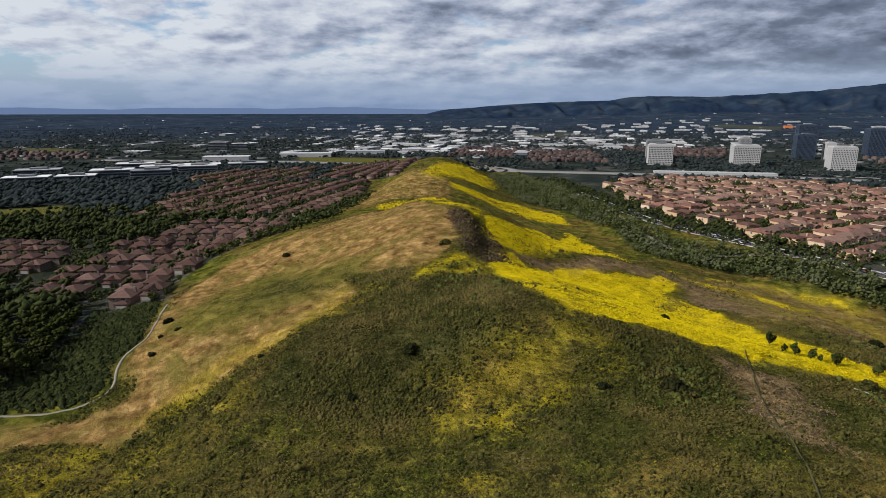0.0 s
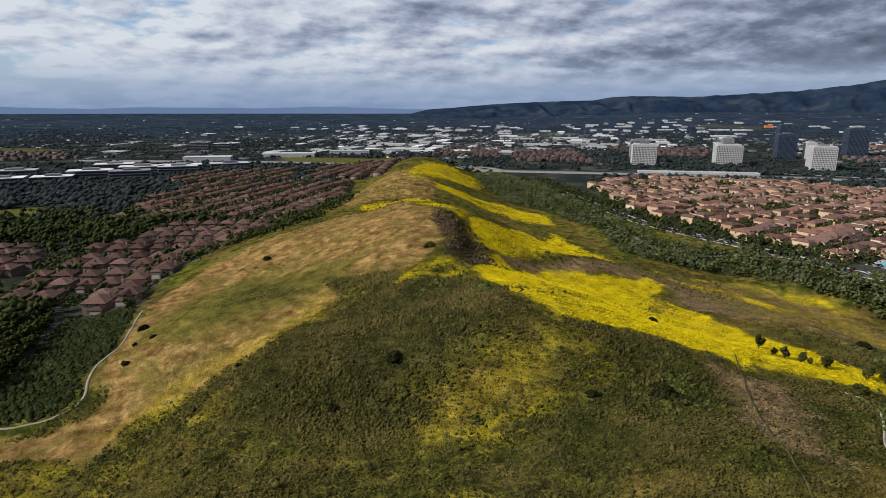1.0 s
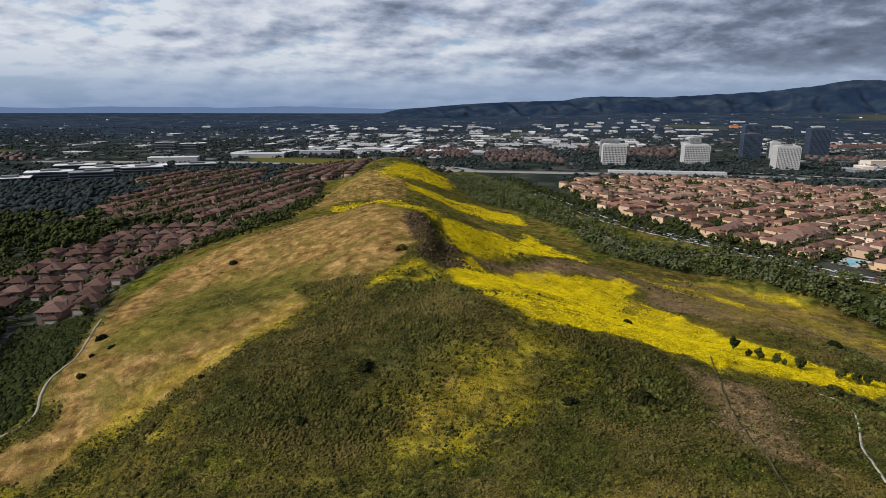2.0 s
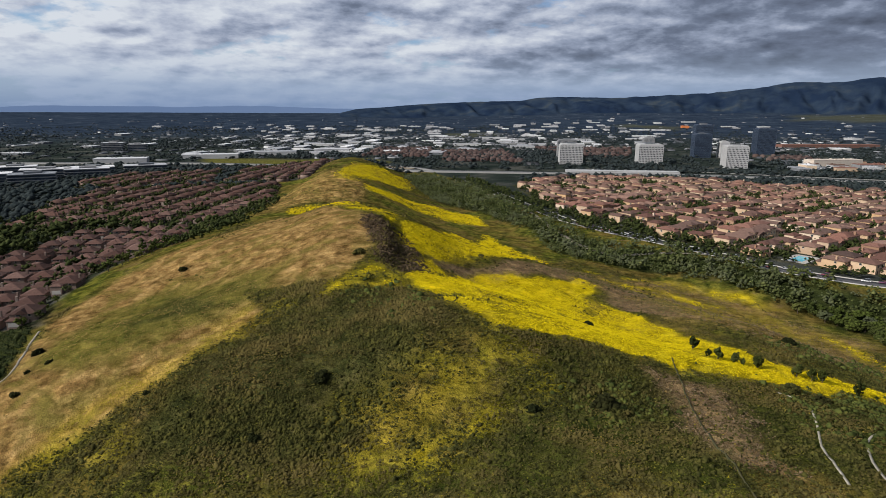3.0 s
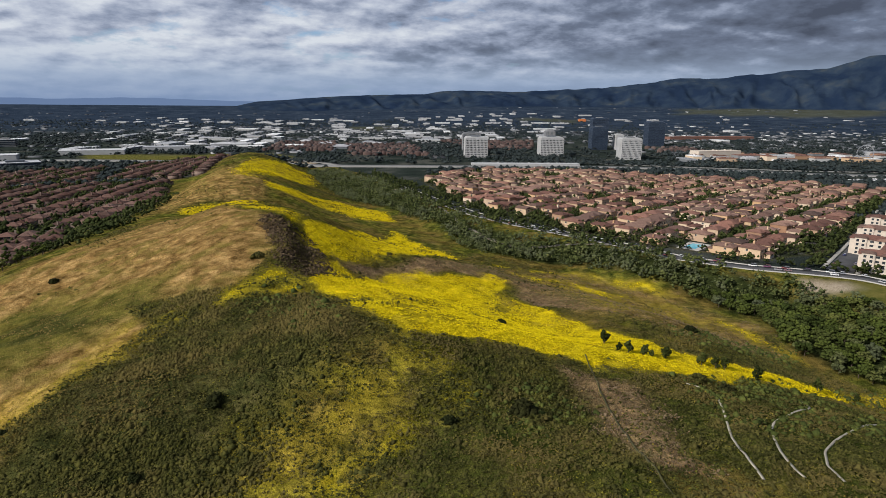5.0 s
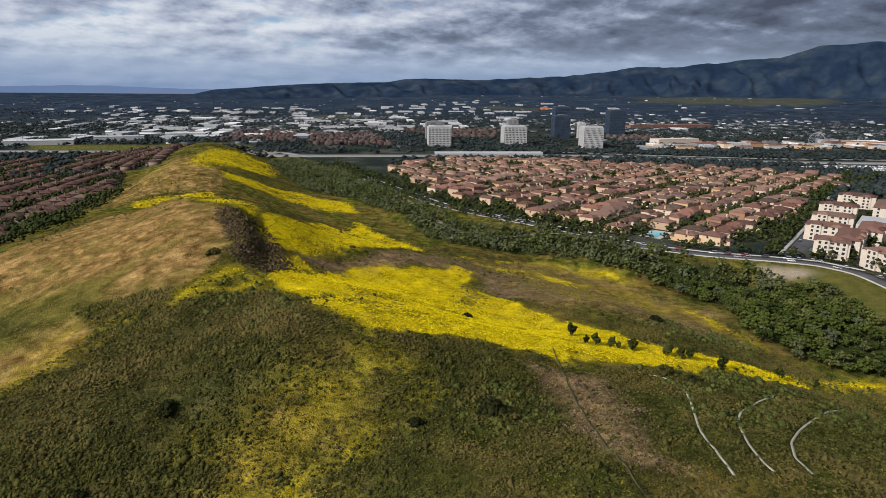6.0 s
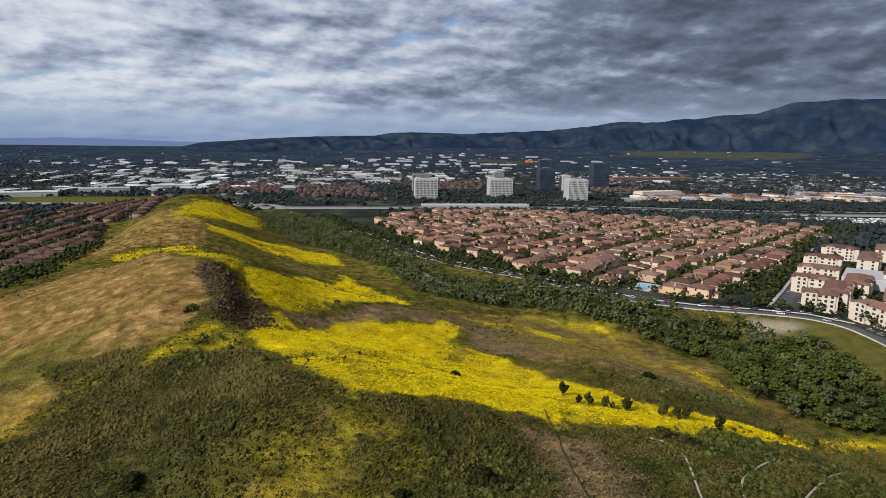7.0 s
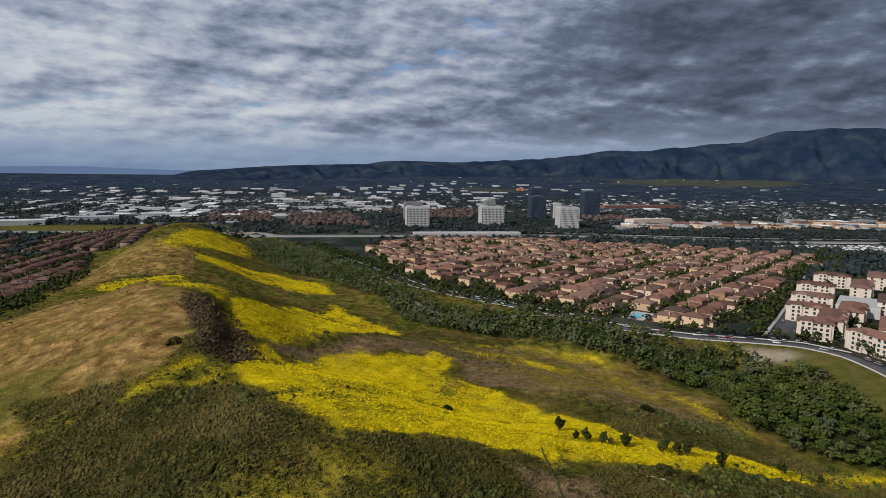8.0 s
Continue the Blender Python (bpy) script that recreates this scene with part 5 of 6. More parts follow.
def woods(name, spots, size, mat, label, seed, pieces=11, fine=1.0):
    """A far wood in one mesh: every tree a bunch of clumps, none inside a house."""
    rng = np.random.default_rng(seed)
    p = np.array(spots, float)
    built = np.array([q[:2] for q in TAKEN if 5 < q[2] < 12])
    p = p[(np.abs(p[:, None] - built[None]).max(-1) > 7).all(1)]
    h = size * rng.uniform(0.4, 1.3, len(p))
    z = land(p[:, 0], p[:, 1])
    c = np.repeat(np.c_[p, z + h * 0.55], pieces, 0)
    hh = np.repeat(h, pieces)[:, None]
    c = c + rng.normal(size=c.shape) * hh * np.array([0.3, 0.3, 0.2])
    s = hh * fine * rng.uniform(0.12, 0.3, hh.shape) * np.array([1, 1, 0.95])
    V, F = clumps(rng, c, s, (OCT2_V, OCT_F), jitter=0.6)
    return tagged(new(name, fast_mesh(name, V, F, mat)), label, "woods", kind="stuff")


near_canyon = sorted(scatter(CANYON, 1800, 5.1, 7), key=lambda q: math.hypot(*q))
tree_rng = random.Random(8)
far_spots = []
for k, (x, y) in enumerate(near_canyon):
    if k < 150:
        canyon_trees.place(tree_rng.randrange(6), at(x, y, tree_rng.uniform(0, 360), -0.3, tree_rng.uniform(0.55, 1.15)))
    else:
        far_spots.append((x, y))
woods("woods", far_spots, 7.0, LEAF_CANYON, "green thicket filling the canyon", 9, 26, 0.66)
grove = sorted(scatter(GROVE, 330, 5.6, 10), key=lambda q: math.hypot(*q))
woods("woods", grove[100:], 11.0, LEAF_FAR, "dark grove beside the trail", 15)
for x, y in grove[:100]:
    forest_trees.place(tree_rng.randrange(4), at(x, y, tree_rng.uniform(0, 360), -0.3, tree_rng.uniform(0.8, 1.2)))
FILL_WEST = [(-222, 530), (-240, 420), (-268, 448), (-345, 458), (-330, 492)]
woods("woods", scatter(FILL_WEST, 160, 6.0, 17), 8.5, LEAF_FAR, "dark trees between two housing quarters", 18)
foot = scatter(BETWEEN, 26, 6.0, 11) + scatter(FOOT, 90, 6.0, 12)
woods("woods", [q for q in foot if math.hypot(*q) > 430], 6.0, LEAF_FAR, "trees at the foot of the ridge", 16)
for x, y in [q for q in foot if math.hypot(*q) <= 430]:
    street_trees.place(tree_rng.randrange(5), at(x, y, tree_rng.uniform(0, 360), -0.3, tree_rng.uniform(0.8, 1.5)))
woods("woods", scatter(WEST_BELT, 420, 7.0, 13), 9.0, LEAF_FAR, "dark belt of trees between the housing quarters", 14)


def among(poly, count, seed, near):
    """Street trees between the houses."""
    out = []
    for x, y in scatter(poly, count * 3, 5.0, seed):
        if len(out) < count and free_spot(x, y, 1.2):
            out.append((x, y))
    a = sorted((q for q in out if math.hypot(*q) < near), key=lambda q: math.hypot(*q))
    for x, y in a:
        street_trees.place(tree_rng.randrange(5), at(x, y, tree_rng.uniform(0, 360), -0.1, tree_rng.uniform(0.55, 1.1)))
    return [q for q in out if math.hypot(*q) >= near]


def avenue(line, off, gap, seed, near=420):
    """Trees along a road: those near at hand as things, the rest returned."""
    rng = random.Random(seed)
    p = offset_line(line, off)
    s = np.r_[0, np.cumsum(np.hypot(*np.diff(p, axis=0).T))]
    out, u = [], 3.0
    while u < s[-1]:
        x, y = float(np.interp(u, s, p[:, 0])) + rng.uniform(-1.5, 1.5), float(np.interp(u, s, p[:, 1])) + rng.uniform(-1.5, 1.5)
        if math.hypot(x - POOL_AT[0] + 8, y - POOL_AT[1] + 12) < 24:
            u += gap
            continue
        if math.hypot(x, y) < near:
            street_trees.place(rng.randrange(5), at(x, y, rng.uniform(0, 360), -0.1, rng.uniform(0.6, 1.0)))
        else:
            out.append((x, y))
        u += gap * rng.uniform(0.6, 1.5)
    return out



rest = avenue(PARKWAY[2:15], 15, 7, 1, 400) + avenue(PARKWAY[7:15], -7.0, 5, 2, 0) + avenue(PARKWAY[9:15], 3.5, 9, 6, 0) + avenue(PARKWAY[6:15], 19, 8, 5, 0) + avenue(CROSS, 13, 6, 3, 400) + avenue(CROSS, -15, 5, 4, 400) + avenue(CROSS[2:], -19, 6, 7, 0) + avenue(CROSS[3:], 0, 11, 9, 0) + among(NEAR_WEST, 170, 21, 360) + among(SIDE_WEST, 70, 22, 0) + among(MID_WEST, 620, 23, 0) + among(FAR_WEST, 220, 24, 0) + among(END_WEST, 200, 28, 0) + among(EAST_TOWN, 1800, 25, 425) + among(FLATS, 50, 26, 480)
woods("woods", rest, 6.2, LEAF_FAR, "green street trees between far houses", 27)


LOT = [(770, 700), (880, 590), (1080, 520), (1130, 590), (900, 690)]
QUARTER = [(780, 1100), (780, 960), (1000, 840), (1500, 780), (1520, 980), (1000, 1120)]


def wide_plain():
    """Trees over the whole plain, thick and thin in drifts."""
    rng = np.random.default_rng(30)
    n = 100000
    az = np.radians(rng.uniform(-42, 64, n))
    r = 620 * (3300 / 620) ** rng.uniform(0, 1, n) ** 0.8
    x, y = r * np.sin(az), r * np.cos(az)
    keep = rng.random(n) < smooth(-0.35, 0.45, fbm(x, y, 320, 4, 15)) * 0.9 + 0.1
    for poly in TOWNS + [CANYON, [(-120, 500), (240, 500), (240, 1000), (-120, 1000)]] + LAWNS:
        keep &= signed(poly, x, y) < -2
    keep &= ~((x > 180) & (y < 330))
    x, y, r = x[keep][:22000], y[keep][:22000], r[keep][:22000]
    # none on the buildings or the freeway
    line = np.array(FREEWAY, float)
    for (ax, ay), (bx, by) in zip(line[:-1], line[1:]):
        t = np.clip(((x - ax) * (bx - ax) + (y - ay) * (by - ay)) / ((bx - ax) ** 2 + (by - ay) ** 2), 0, 1)
        k = np.hypot(x - ax - t * (bx - ax), y - ay - t * (by - ay)) > 34
        x, y, r = x[k], y[k], r[k]
    k = (signed(LOT, x, y) < 0) & ((signed(QUARTER, x, y) < 0) | (rng.random(len(x)) < 0.25))
    x, y, r = x[k], y[k], r[k]
    big = np.array([q for q in TAKEN if q[2] > 20])
    ok = np.ones(len(x), bool)
    for a, b, q in big:
        ok &= np.hypot(x - a, y - b) > q * 0.62
    x, y, r = x[ok], y[ok], r[ok]
    h = rng.uniform(3.5, 7, len(x)) * (1.15 - r / 6500)
    c = np.repeat(np.c_[x, y, land(x, y) + h * 0.5], 2, 0)
    hh = np.repeat(h, 2)[:, None]
    c = c + rng.normal(size=c.shape) * hh * np.array([0.5, 0.5, 0.08])
    V, F = clumps(rng, c, hh * rng.uniform(0.3, 0.75, hh.shape) * np.array([1.3, 1.3, 0.9]), (OCT_V, OCT_F), 0.4)
    tagged(new("woods", fast_mesh("woods", V, F, LEAF_PLAIN_HAZY)), "dark trees spread over the city plain", "woods", kind="stuff")


wide_plain()


def far_roofs():
    """Far quarters of small houses and sheds, too small to tell apart."""
    rng = np.random.default_rng(50)

    def blocks(name, x, y, w, d, h, mat, label, q=0.25, up=1.35):
        n = len(x)
        a = rng.choice([-0.24, 1.33], n) + rng.normal(0, 0.03, n)
        bx = np.array([(-1, -1), (1, -1), (1, 1), (-1, 1)], float) * 0.5
        ca, sa = np.cos(a)[:, None], np.sin(a)[:, None]
        u, v = bx[None, :, 0] * w[:, None], bx[None, :, 1] * d[:, None]
        px, py = x[:, None] + u * ca - v * sa, y[:, None] + u * sa + v * ca
        z = land(x, y)[:, None]
        lo, hi = np.stack([px, py, z - 3 + 0 * px], -1), np.stack([px, py, z + h[:, None] + 0 * px], -1)
        rx, ry = x[:, None] + (u * ca - v * sa) * q, y[:, None] + (u * sa + v * ca) * q
        top = np.stack([rx, ry, z + h[:, None] * up + 0 * px], -1)
        V = np.concatenate([lo, hi, top], 1)
        k = []
        for i in range(4):
            j = (i + 1) % 4
            k += [(i, j, 4 + j, 4 + i), (4 + i, 4 + j, 8 + j, 8 + i)]
        k.append((8, 9, 10, 11))
        F = np.array(k)[None] + (np.arange(n) * 12)[:, None, None]
        tagged(new(name, fast_mesh(name, V.reshape(-1, 3), F.reshape(-1, 4), mat)), label, "far houses", kind="stuff")

    red = Mat("far_red_roofs", 0.9)
    red = red.color(red.ramp(red.island(), (0, (0.035, 0.022, 0.02)), (0.6, (0.06, 0.036, 0.031)), (1, (0.1, 0.07, 0.06))))
    pale = Mat("far_pale_roofs", 0.8)
    pale = pale.color(pale.ramp(pale.island(), (0, (0.03, 0.034, 0.04)), (0.5, (0.06, 0.066, 0.075)), (0.78, (0.13, 0.135, 0.145)), (0.92, (0.28, 0.28, 0.29)), (1, (0.55, 0.55, 0.55))))
    xs, ys = [], []
    for poly, n in (([(13, 1385), (160, 1340), (200, 1640), (60, 1655)], 150), ([(175, 1240), (325, 1170), (370, 1530), (205, 1535)], 190), ([(480, 1330), (600, 1310), (740, 1600), (480, 1650)], 190), ([(-1000, 1150), (-720, 1290), (-850, 1450), (-1130, 1500)], 90), ([(850, 1180), (960, 1150), (1000, 1280), (900, 1300)], 40)):
        for x, y in scatter(poly, n, 11.0, n):
            xs.append(x)
            ys.append(y)
    x, y = np.array(xs), np.array(ys)
    blocks("far_houses", x, y, rng.uniform(8, 13, len(x)), rng.uniform(7, 9, len(x)), rng.uniform(4.5, 6, len(x)), red, "crowded red-roofed houses on the plain")
    n = 14000
    deg = rng.uniform(-42, 64, n)
    az = np.radians(deg)
    r = 1300 + 2900 * rng.random(n) ** 0.8
    x, y = r * np.sin(az), r * np.cos(az)
    # dense in the industrial quarter ahead and in the shops to the east, thin elsewhere
    chance = 0.1 + 0.65 * np.exp(-(((deg - 5) / 15) ** 2)) * smooth(3000, 2500, r) + 0.5 * smooth(26, 34, deg) * smooth(2900, 2300, r)
    k = (rng.random(n) < chance * (0.25 + 0.75 * smooth(3400, 2500, r))) & (fbm(x, y, 420, 3, 22) > -0.35) & ~((x < 100) & (x > -200) & (y < 1300))
    x, y = x[k], y[k]
    n = len(x)
    blocks("far_buildings", x, y, rng.gamma(2.0, 6, n) + 5, rng.uniform(6, 11, n), rng.uniform(2.0, 3.6, n), pale, "pale small buildings scattered over the plain", 0.96, 1.04)


far_roofs()


def parking_lot():
    """A wide car park by the freeway, its cars in one mesh."""
    rng = np.random.default_rng(66)
    p = np.array(LOT, float)
    n = 24
    c = p.mean(0)
    V = np.concatenate([np.c_[p, land(p[:, 0], p[:, 1]) + 0.3], np.c_[p, land(p[:, 0], p[:, 1]) - 0.5]])
    bm = bmesh.new()
    vs = [bm.verts.new(v) for v in V]
    k = len(p)
    bm.faces.new(vs[:k])
    for i in range(k):
        bm.faces.new((vs[i], vs[k + i], vs[k + (i + 1) % k], vs[(i + 1) % k]))
    bmesh.ops.recalc_face_normals(bm, faces=bm.faces)
    tagged(put("car_park", mesh_of("car_park", bm, ASPHALT)), "dark asphalt car park beside the freeway", "car park", kind="structure")
    u, v = np.meshgrid(np.arange(-200, 200, 2.8), np.arange(-120, 120, 9.0))
    a = -0.42
    x, y = c[0] + u.ravel() * np.cos(a) - v.ravel() * np.sin(a), c[1] + u.ravel() * np.sin(a) + v.ravel() * np.cos(a)
    k = (signed(LOT, x, y) > 4) & (rng.random(len(x)) < 0.62)
    x, y = x[k], y[k]
    m = len(x)
    q = np.array([(-0.9, -2.2, 0.3), (0.9, -2.2, 0.3), (0.9, 2.2, 0.3), (-0.9, 2.2, 0.3), (-0.9, -2.2, 0.9), (0.9, -2.2, 0.9), (0.9, 2.2, 0.9), (-0.9, 2.2, 0.9),
                  (-0.7, -1.2, 1.45), (0.7, -1.2, 1.45), (0.7, 1.0, 1.45), (-0.7, 1.0, 1.45)])
    g = np.array([(0, 1, 5, 4), (1, 2, 6, 5), (2, 3, 7, 6), (3, 0, 4, 7), (4, 5, 9, 8), (5, 6, 10, 9), (6, 7, 11, 10), (7, 4, 8, 11), (8, 9, 10, 11)])
    w = np.stack([q[:, 0] * np.cos(a) - q[:, 1] * np.sin(a), q[:, 0] * np.sin(a) + q[:, 1] * np.cos(a), q[:, 2]], -1)
    V = np.stack([x, y, land(x, y) + 0.3], -1)[:, None] + w[None]
    F = g[None] + (np.arange(m) * len(q))[:, None, None]
    mt = Mat("far_car_paint", 0.35)
    mt = mt.color(mt.ramp(mt.island(), (0.0, (0.03, 0.03, 0.035)), (0.4, (0.2, 0.2, 0.21)), (0.7, (0.5, 0.5, 0.5)), (1.0, (0.7, 0.7, 0.7))))
    tagged(new("parked_cars", fast_mesh("parked_cars", V.reshape(-1, 3), F.reshape(-1, 4), mt)), "rows of parked cars on the car park", "cars", kind="stuff")


parking_lot()


# ---- bushes on the hill ----
def bush(x, y, w, h, mat, label, seed, n=120):
    rng = np.random.default_rng(seed)
    d = rng.normal(size=(n, 3))
    d /= np.linalg.norm(d, axis=1)[:, None]
    d[:, 2] = np.abs(d[:, 2])
    lobe = rng.uniform(0.6, 1.1, 6)[(np.arctan2(d[:, 1], d[:, 0]) // 1.05).astype(int) % 6]
    C = d * np.array([w / 2, w / 2.4, h * 0.8]) * (lobe * rng.uniform(0.35, 0.95, n))[:, None]
    s = rng.uniform(0.05, 0.11, (n, 1)) * w * np.array([1, 1, 0.8])
    V, F = clumps(rng, C, s, jitter=0.55)
    m = n * 5
    k = rng.integers(0, n, m)
    e = rng.normal(size=(m, 3))
    e /= np.linalg.norm(e, axis=1)[:, None]
    o = C[k] + e * s[k]
    q = rng.normal(size=(m, 3, 3)) * (s[k] * 0.5)[:, None, :]
    V = np.concatenate([V, (o[:, None] + q).reshape(-1, 3)])
    F = np.concatenate([F, np.arange(3 * m).reshape(-1, 3) + len(V) - 3 * m])
    ob = tagged(new("bush", fast_mesh("bush", V, F, mat)), label, "bush", "bushes on the ridge")
    ob.matrix_basis = at(x, y, seed * 31, -0.1)


for k, (x, y, w, h, mat, txt) in enumerate(((90, 233, 5, 2.6, BUSH_DARK, "dark rounded bush alone in the mustard"), (169, 221, 6.5, 3.2, BUSH_DARK, "dark bush on the dry east slope"), (63, 152, 10, 4.5, BUSH_DARK, "large black-green bush on the front slope"),
                                         (64, 147, 7, 2.6, SCRUB, "bright green shrub below a dark bush"), (-10, 175, 6.5, 3.4, BUSH_DARK, "dark green bush on the front slope"), (-85, 320, 5.5, 2.4, BUSH_DARK, "low dark bush on the dry shoulder"),
                                         (-60, 186, 3, 1.4, BUSH_DARK, "small dark bush in dry grass"), (-109, 212, 4, 2.2, BUSH_DARK, "dark bush in the straw above the trail"), (-116, 242, 5, 3, BUSH_DARK, "dark bush beside the trail"), (-106, 229, 3.4, 1.6, BUSH_DARK, "small bush by the trail"),
                                         (-112, 226, 2.8, 1.5, BUSH_DARK, "small dark bush by the trail"), (44, 153, 5, 2.2, BUSH_DARK, "dark low bush on the front slope"), (-26, 158, 4.5, 2.0, BUSH_DARK, "dark low shrub on the green slope"), (68, 338, 4, 1.6, SCRUB, "green shrub at the edge of the bare ground"),
                                         (1, 270, 7, 2.6, SCRUB, "grey-green shrub below the crag"), (128, 168, 7, 3, SCRUB, "dark green thicket at the head of the path"), (134, 163, 6, 2.4, BUSH_DARK, "dark thicket beside the path"))):
    bush(x, y, w, h, mat, txt, 80 + k)


# ---- growth on the ridge ----
def sow(n, x0, x1, y0, y1, chance, seed):
    rng = np.random.default_rng(seed)
    x, y = rng.uniform(x0, x1, n), rng.uniform(y0, y1, n)
    k = rng.random(n) < chance(x, y)
    x, y = x[k], y[k]
    return rng, x, y, land(x, y)


def growth():
    def hillside(x, y):
        edge = np.interp(y, [60, 180, 222, 250, 267, 333, 380, 430, 600, 1000], [240, 228, 226, 243, 254, 242, 212, 150, 130, 70])
        west = np.interp(y, [60, 170, 200, 230, 290, 350, 420, 560, 700, 1000], [-130, -130, -116, -126, -134, -124, -100, -84, -70, -60])
        return smooth(0, -5, x - edge) * smooth(0, 5, x - west) * smooth(0.5, 1.5, off_path(x, y))

    def bare(x, y):
        return np.maximum(np.maximum(cover("yellow", x, y), cover("tan", x, y)), cover("brown", x, y))

    # sage scrub: cushions a step or two across, crowded in drifts, with fine tufts between
    rng, x, y, z = sow(420000, -140, 240, 85, 300, lambda x, y: hillside(x, y) * np.clip(1 - 1.2 * bare(x, y), 0, 1) * smooth(-0.4, 0.35, fbm(x, y, 13, 4, 52)) * (0.14 + 0.55 * cover("sage", x, y) + 0.3 * smooth(0.15, 0.5, fbm(x, y, 30, 3, 57))), 53)
    s = np.minimum(rng.gamma(3.0, 0.1, len(x)), 1.0)[:, None] * np.array([1.0, 1.0, 1.0]) + 0.12
    V, F = clumps(rng, np.c_[x, y, z], s, (OCT_V, OCT_F), 0.5)
    tagged(new("scrub", fast_mesh("scrub", V, F, SCRUB)), "low sage cushions crowding the front slope", "scrub", kind="stuff")
    rng, x, y, z = sow(200000, -140, 240, 85, 300, lambda x, y: hillside(x, y) * np.clip(1 - 1.2 * bare(x, y), 0, 1) * smooth(-0.9, 0.3, fbm(x, y, 9, 4, 41)) * np.where(y < 220, 1.0, 0.7), 42)
    V, F = blades(rng, np.c_[x, y, z], rng.uniform(0.35, 0.9, (len(x), 1)), 3)
    tagged(new("scrub", fast_mesh("scrub", V, F, SCRUB)), "dense low green sage scrub over the slope", "scrub", kind="stuff")
    rng, x, y, z = sow(60000, -90, 240, 300, 950, lambda x, y: hillside(x, y) * (1 - 0.9 * bare(x, y)) * smooth(-0.3, 0.4, fbm(x, y, 40, 4, 54)) * 0.8, 55)
    V, F = blades(rng, np.c_[x, y, z], rng.uniform(0.8, 1.7, (len(x), 1)), 3)
    tagged(new("scrub", fast_mesh("scrub", V, F, SCRUB)), "rough green scrub along the far ridge", "scrub", kind="stuff")
    # darker shrubs in the gully and below the crest
    dense = [SHADE_SLOPE, [(30, 187), (25, 214), (17, 240), (4, 244), (-6, 226), (8, 200)], [(150, 205), (215, 205), (232, 228), (215, 240), (160, 224)], [(46, 160), (60, 140), (78, 150), (74, 168)], [(125, 172), (215, 188), (240, 180), (236, 170), (140, 162)]]

    def thick(x, y):
        return sum(smooth(-4, 4, signed(p, x, y)) for p in dense)

    rng, x, y, z = sow(50000, -110, 245, 130, 300, lambda x, y: 0.5 * thick(x, y) * (1 - 0.9 * cover("yellow", x, y)) * smooth(-0.6, 0.5, fbm(x, y, 8, 3, 64)), 43)
    s = rng.gamma(3.0, 0.13, len(x))[:, None] * np.array([1.0, 1.0, 0.9]) + 0.16
    V, F = clumps(rng, np.c_[x, y, z + 0.15], s, (ICO_V, ICO_F), 0.45)
    tagged(new("shrubs", fast_mesh("shrubs", V, F, foliage("dark_shrub", (0.028, 0.036, 0.01), (0.05, 0.062, 0.016), (0.1, 0.11, 0.026)))), "dark green shrubs crowding the hollows", "shrubs", kind="stuff")
    # clipped rows of shrubs on the field below the trail, coloured dark for its shade
    rng, x, y, z = sow(40000, -185, -118, 168, 300, lambda x, y: smooth(-2, 2, signed(DARK_FIELD, x, y)) * smooth(-1.0, 0.7, np.sin((x * 0.75 + y * 0.66 + 2.6 * fbm(x, y, 12, 3, 8)) * 2 * np.pi / 3.4)) * smooth(-0.7, 0.1, fbm(x, y, 9, 3, 81)), 58)
    s = rng.gamma(3.0, 0.14, len(x))[:, None] * np.array([1.0, 1.0, 0.9]) + 0.16
    V, F = clumps(rng, np.c_[x, y, z + 0.15], s, (OCT_V, OCT_F), 0.5)
    tagged(new("hedge_rows", fast_mesh("hedge_rows", V, F, foliage("row_shrub", (0.01, 0.014, 0.005), (0.02, 0.027, 0.009), (0.055, 0.06, 0.02)))), "rows of low dark shrubs below the trail", "hedge", kind="stuff")
    # mustard in flower
    def bloom(x, y):
        c = cover("yellow", x, y)
        return c * smooth(-0.75, 0.1, fbm(x, y, 7, 3, 44)) * np.where(y < 330, 0.75, 0.45) + 0.035 * hillside(x, y) * (y < 260) * smooth(0.1, 0.5, fbm(x, y, 24, 3, 45)) * (cover("tan", x, y) < 0.4)

    rng, x, y, z = sow(330000, -135, 262, 85, 430, bloom, 46)
    thin = cover("yellow", x, y) < 0.72
    V, F = blades(rng, np.c_[x, y, z][thin], rng.uniform(0.2, 0.5, (int(thin.sum()), 1)), 4)
    tagged(new("mustard", fast_mesh("mustard", V, F, foliage("fading_mustard", (0.105, 0.098, 0.013), (0.21, 0.178, 0.014), (0.38, 0.31, 0.014), (0.17, 0.125, 0.03), 0.15))), "thin mustard going over among grass", "mustard", kind="stuff")
    x, y, z = x[~thin], y[~thin], z[~thin]
    V, F = blades(rng, np.c_[x, y, z], rng.uniform(0.25, 0.65, (len(x), 1)), 4)
    tagged(new("mustard", fast_mesh("mustard", V, F, MUSTARD)), "tall yellow mustard in full flower", "mustard", kind="stuff")
    rng, x, y, z = sow(60000, -70, 140, 430, 950, lambda x, y: cover("yellow", x, y) * 0.6, 47)
    V, F = blades(rng, np.c_[x, y, z], rng.uniform(0.6, 1.3, (len(x), 1)), 4)
    tagged(new("mustard", fast_mesh("mustard", V, F, MUSTARD)), "yellow mustard on the far knoll", "mustard", kind="stuff")
    # dry grass
    rng, x, y, z = sow(120000, -145, 235, 110, 430, lambda x, y: np.maximum(cover("tan", x, y), 0.5 * cover("brown", x, y)) * smooth(-0.6, 0.2, fbm(x, y, 6, 3, 48)) * 0.9, 49)
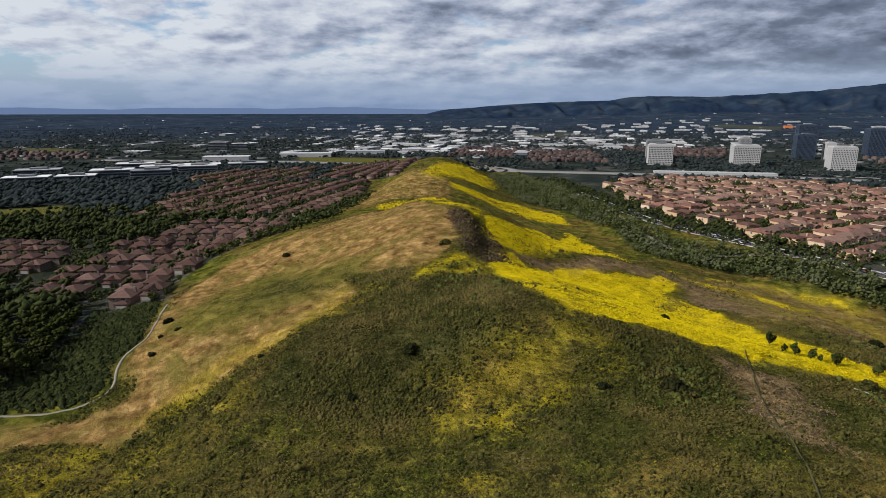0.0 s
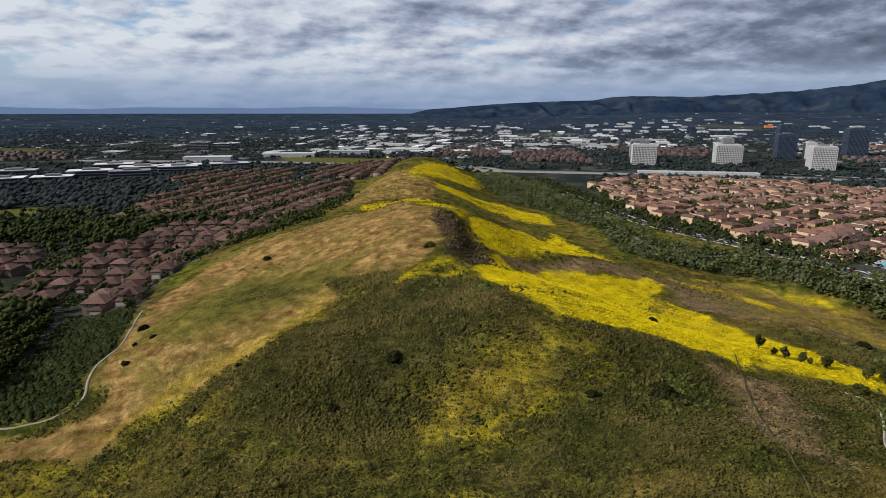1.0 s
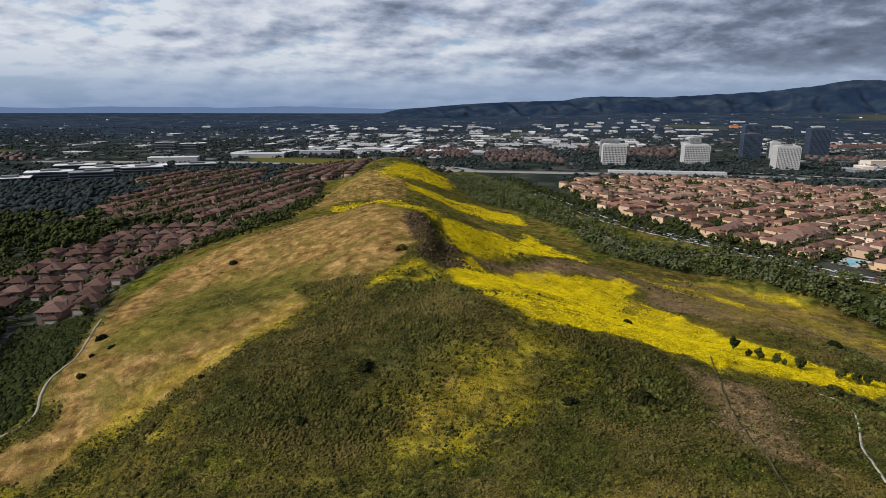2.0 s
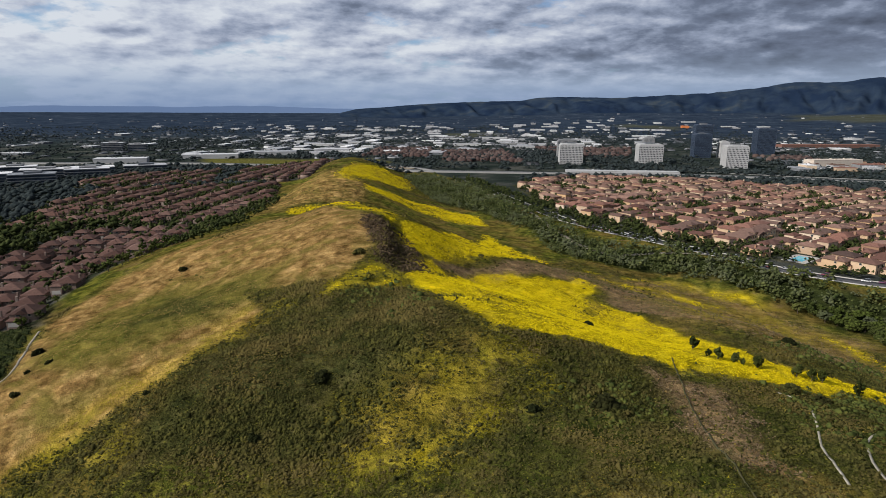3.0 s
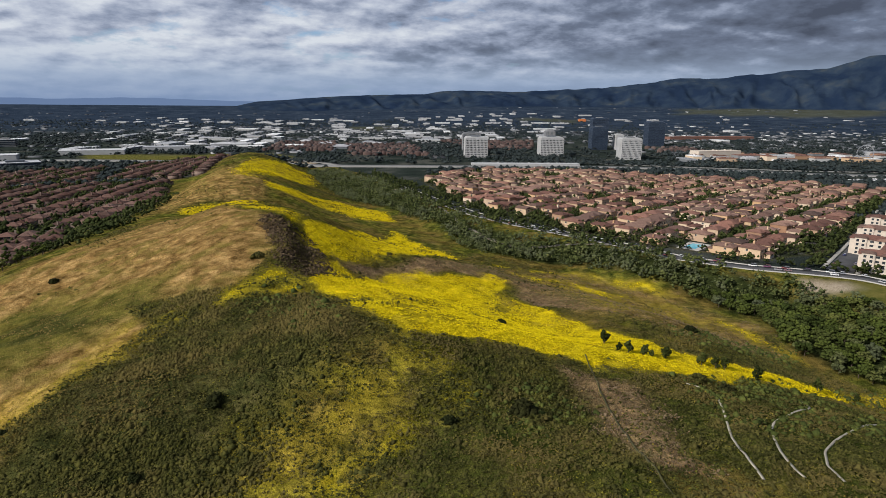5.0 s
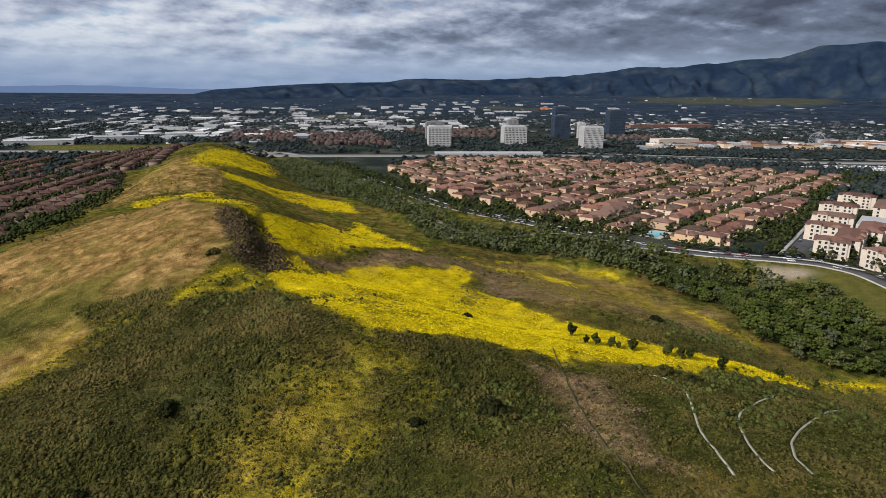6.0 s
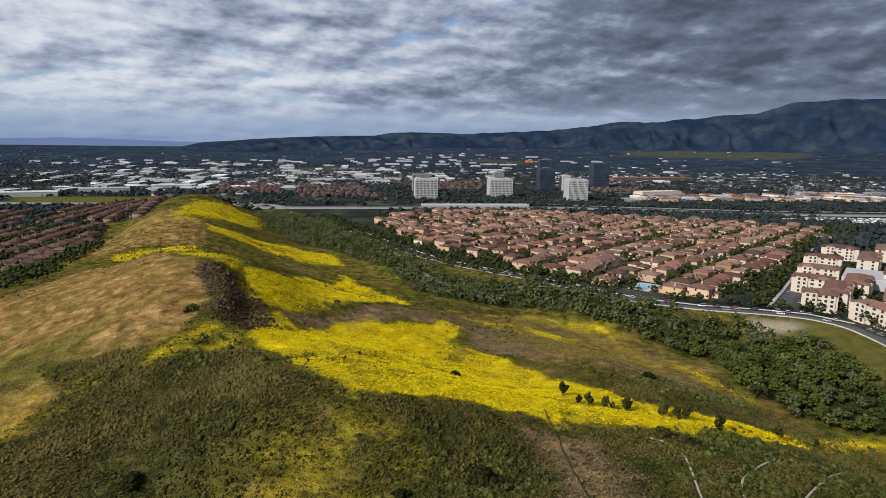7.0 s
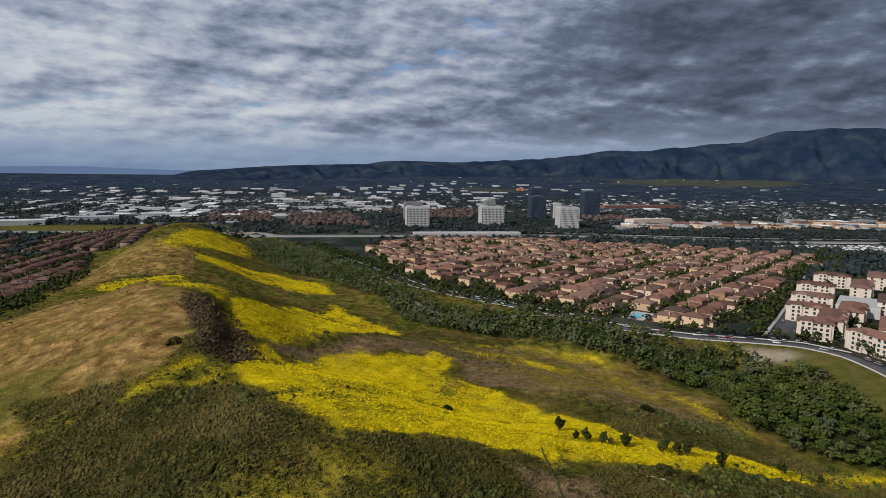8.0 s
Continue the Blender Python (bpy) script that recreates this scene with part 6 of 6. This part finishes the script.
    V, F = blades(rng, np.c_[x, y, z], rng.uniform(0.22, 0.5, (len(x), 1)), 3)
    tagged(new("dry_grass", fast_mesh("dry_grass", V, F, STRAW)), "sun-dried straw-coloured grass", "grass", kind="stuff")
    # clods and dead brush on the broken scarp
    rng, x, y, z = sow(16000, -5, 40, 245, 345, lambda x, y: cover("earth", x, y) * smooth(-0.5, 0.3, fbm(x, y, 6, 3, 95)), 96)
    s = np.minimum(rng.gamma(2.5, 0.14, len(x)), 1.0)[:, None] * np.array([1.0, 1.0, 0.8]) + 0.12
    V, F = clumps(rng, np.c_[x, y, z], s, (OCT_V, OCT_F), 0.6)
    tagged(new("clods", fast_mesh("clods", V, F, foliage("dark_clod", (0.018, 0.013, 0.008), (0.055, 0.039, 0.023), (0.13, 0.092, 0.055)))), "dark clods and dead brush on the scarp", "clods", kind="stuff")
    # dead stalks on the bare ground and mixed weeds on the east slope
    rng, x, y, z = sow(120000, 20, 250, 110, 400, lambda x, y: np.maximum(cover("brown", x, y), 0.5 * smooth(-6, 6, signed(EAST_SLOPE, x, y))) * (1 - cover("yellow", x, y)) * smooth(-0.7, 0.3, fbm(x, y, 7, 3, 91)), 92)
    V, F = blades(rng, np.c_[x, y, z], rng.uniform(0.3, 0.8, (len(x), 1)), 3)
    tagged(new("dead_stalks", fast_mesh("dead_stalks", V, F, foliage("dead_stalk", (0.06, 0.042, 0.024), (0.15, 0.105, 0.06), (0.27, 0.195, 0.12), (0.1, 0.1, 0.026), 0.1))), "brown dead stalks and weeds on bare ground", "weeds", kind="stuff")
    # green grass blades between the scrub
    rng, x, y, z = sow(110000, -140, 240, 85, 330, lambda x, y: hillside(x, y) * np.clip(1 - 1.1 * bare(x, y) - 0.75 * cover("lush", x, y) - 0.6 * cover("sage", x, y), 0, 1) * 0.8, 51)
    V, F = blades(rng, np.c_[x, y, z], rng.uniform(0.25, 0.6, (len(x), 1)), 3)
    tagged(new("grass", fast_mesh("grass", V, F, foliage("hill_grass", (0.035, 0.042, 0.008), (0.085, 0.09, 0.015), (0.18, 0.165, 0.026), (0.2, 0.15, 0.03), 0.12))), "rough green and olive grass", "grass", kind="stuff")


growth()
pole = thing("utility_pole", "slender dark utility pole with a crossarm on the west slope", "utility pole")
bm = bmesh.new()
bmesh.ops.create_cone(bm, segments=8, radius1=0.2, radius2=0.13, depth=11, cap_ends=True, matrix=pose(0, 0, 4.5))
part("post", bm, BARK, pole)
arm = part("crossarm", box(-1.3, -0.1, 9.0, 1.3, 0.1, 9.25, bevel=0.02), BARK, pole)
for sx in (-1.1, 0.4, 1.1):
    part("insulator", box(sx - 0.07, -0.07, 9.25, sx + 0.07, 0.07, 9.5, bevel=0.02), STEEL, arm)
pole.matrix_basis = at(-114, 136, 30)
# footpaths on the near slope
for line in FOOTPATHS:
    tagged(put("footpath", strip("footpath", line, 0.55, PATH_DIRT, 0.12, 1.0)), "narrow pale dirt footpath winding down the slope", "footpath", kind="structure")

TRACK = plain("trodden_grass", (0.05, 0.046, 0.016), 0.95, vary=0.3, scale=0.5)
tagged(put("wheel_track", strip("wheel_track", [(97, 182), (95, 176), (86, 150), (79, 130), (73, 110), (67, 92)], 0.3, TRACK, 0.4, 1.5)), "faint dark wheel track pressed into the grass", "track", kind="structure")
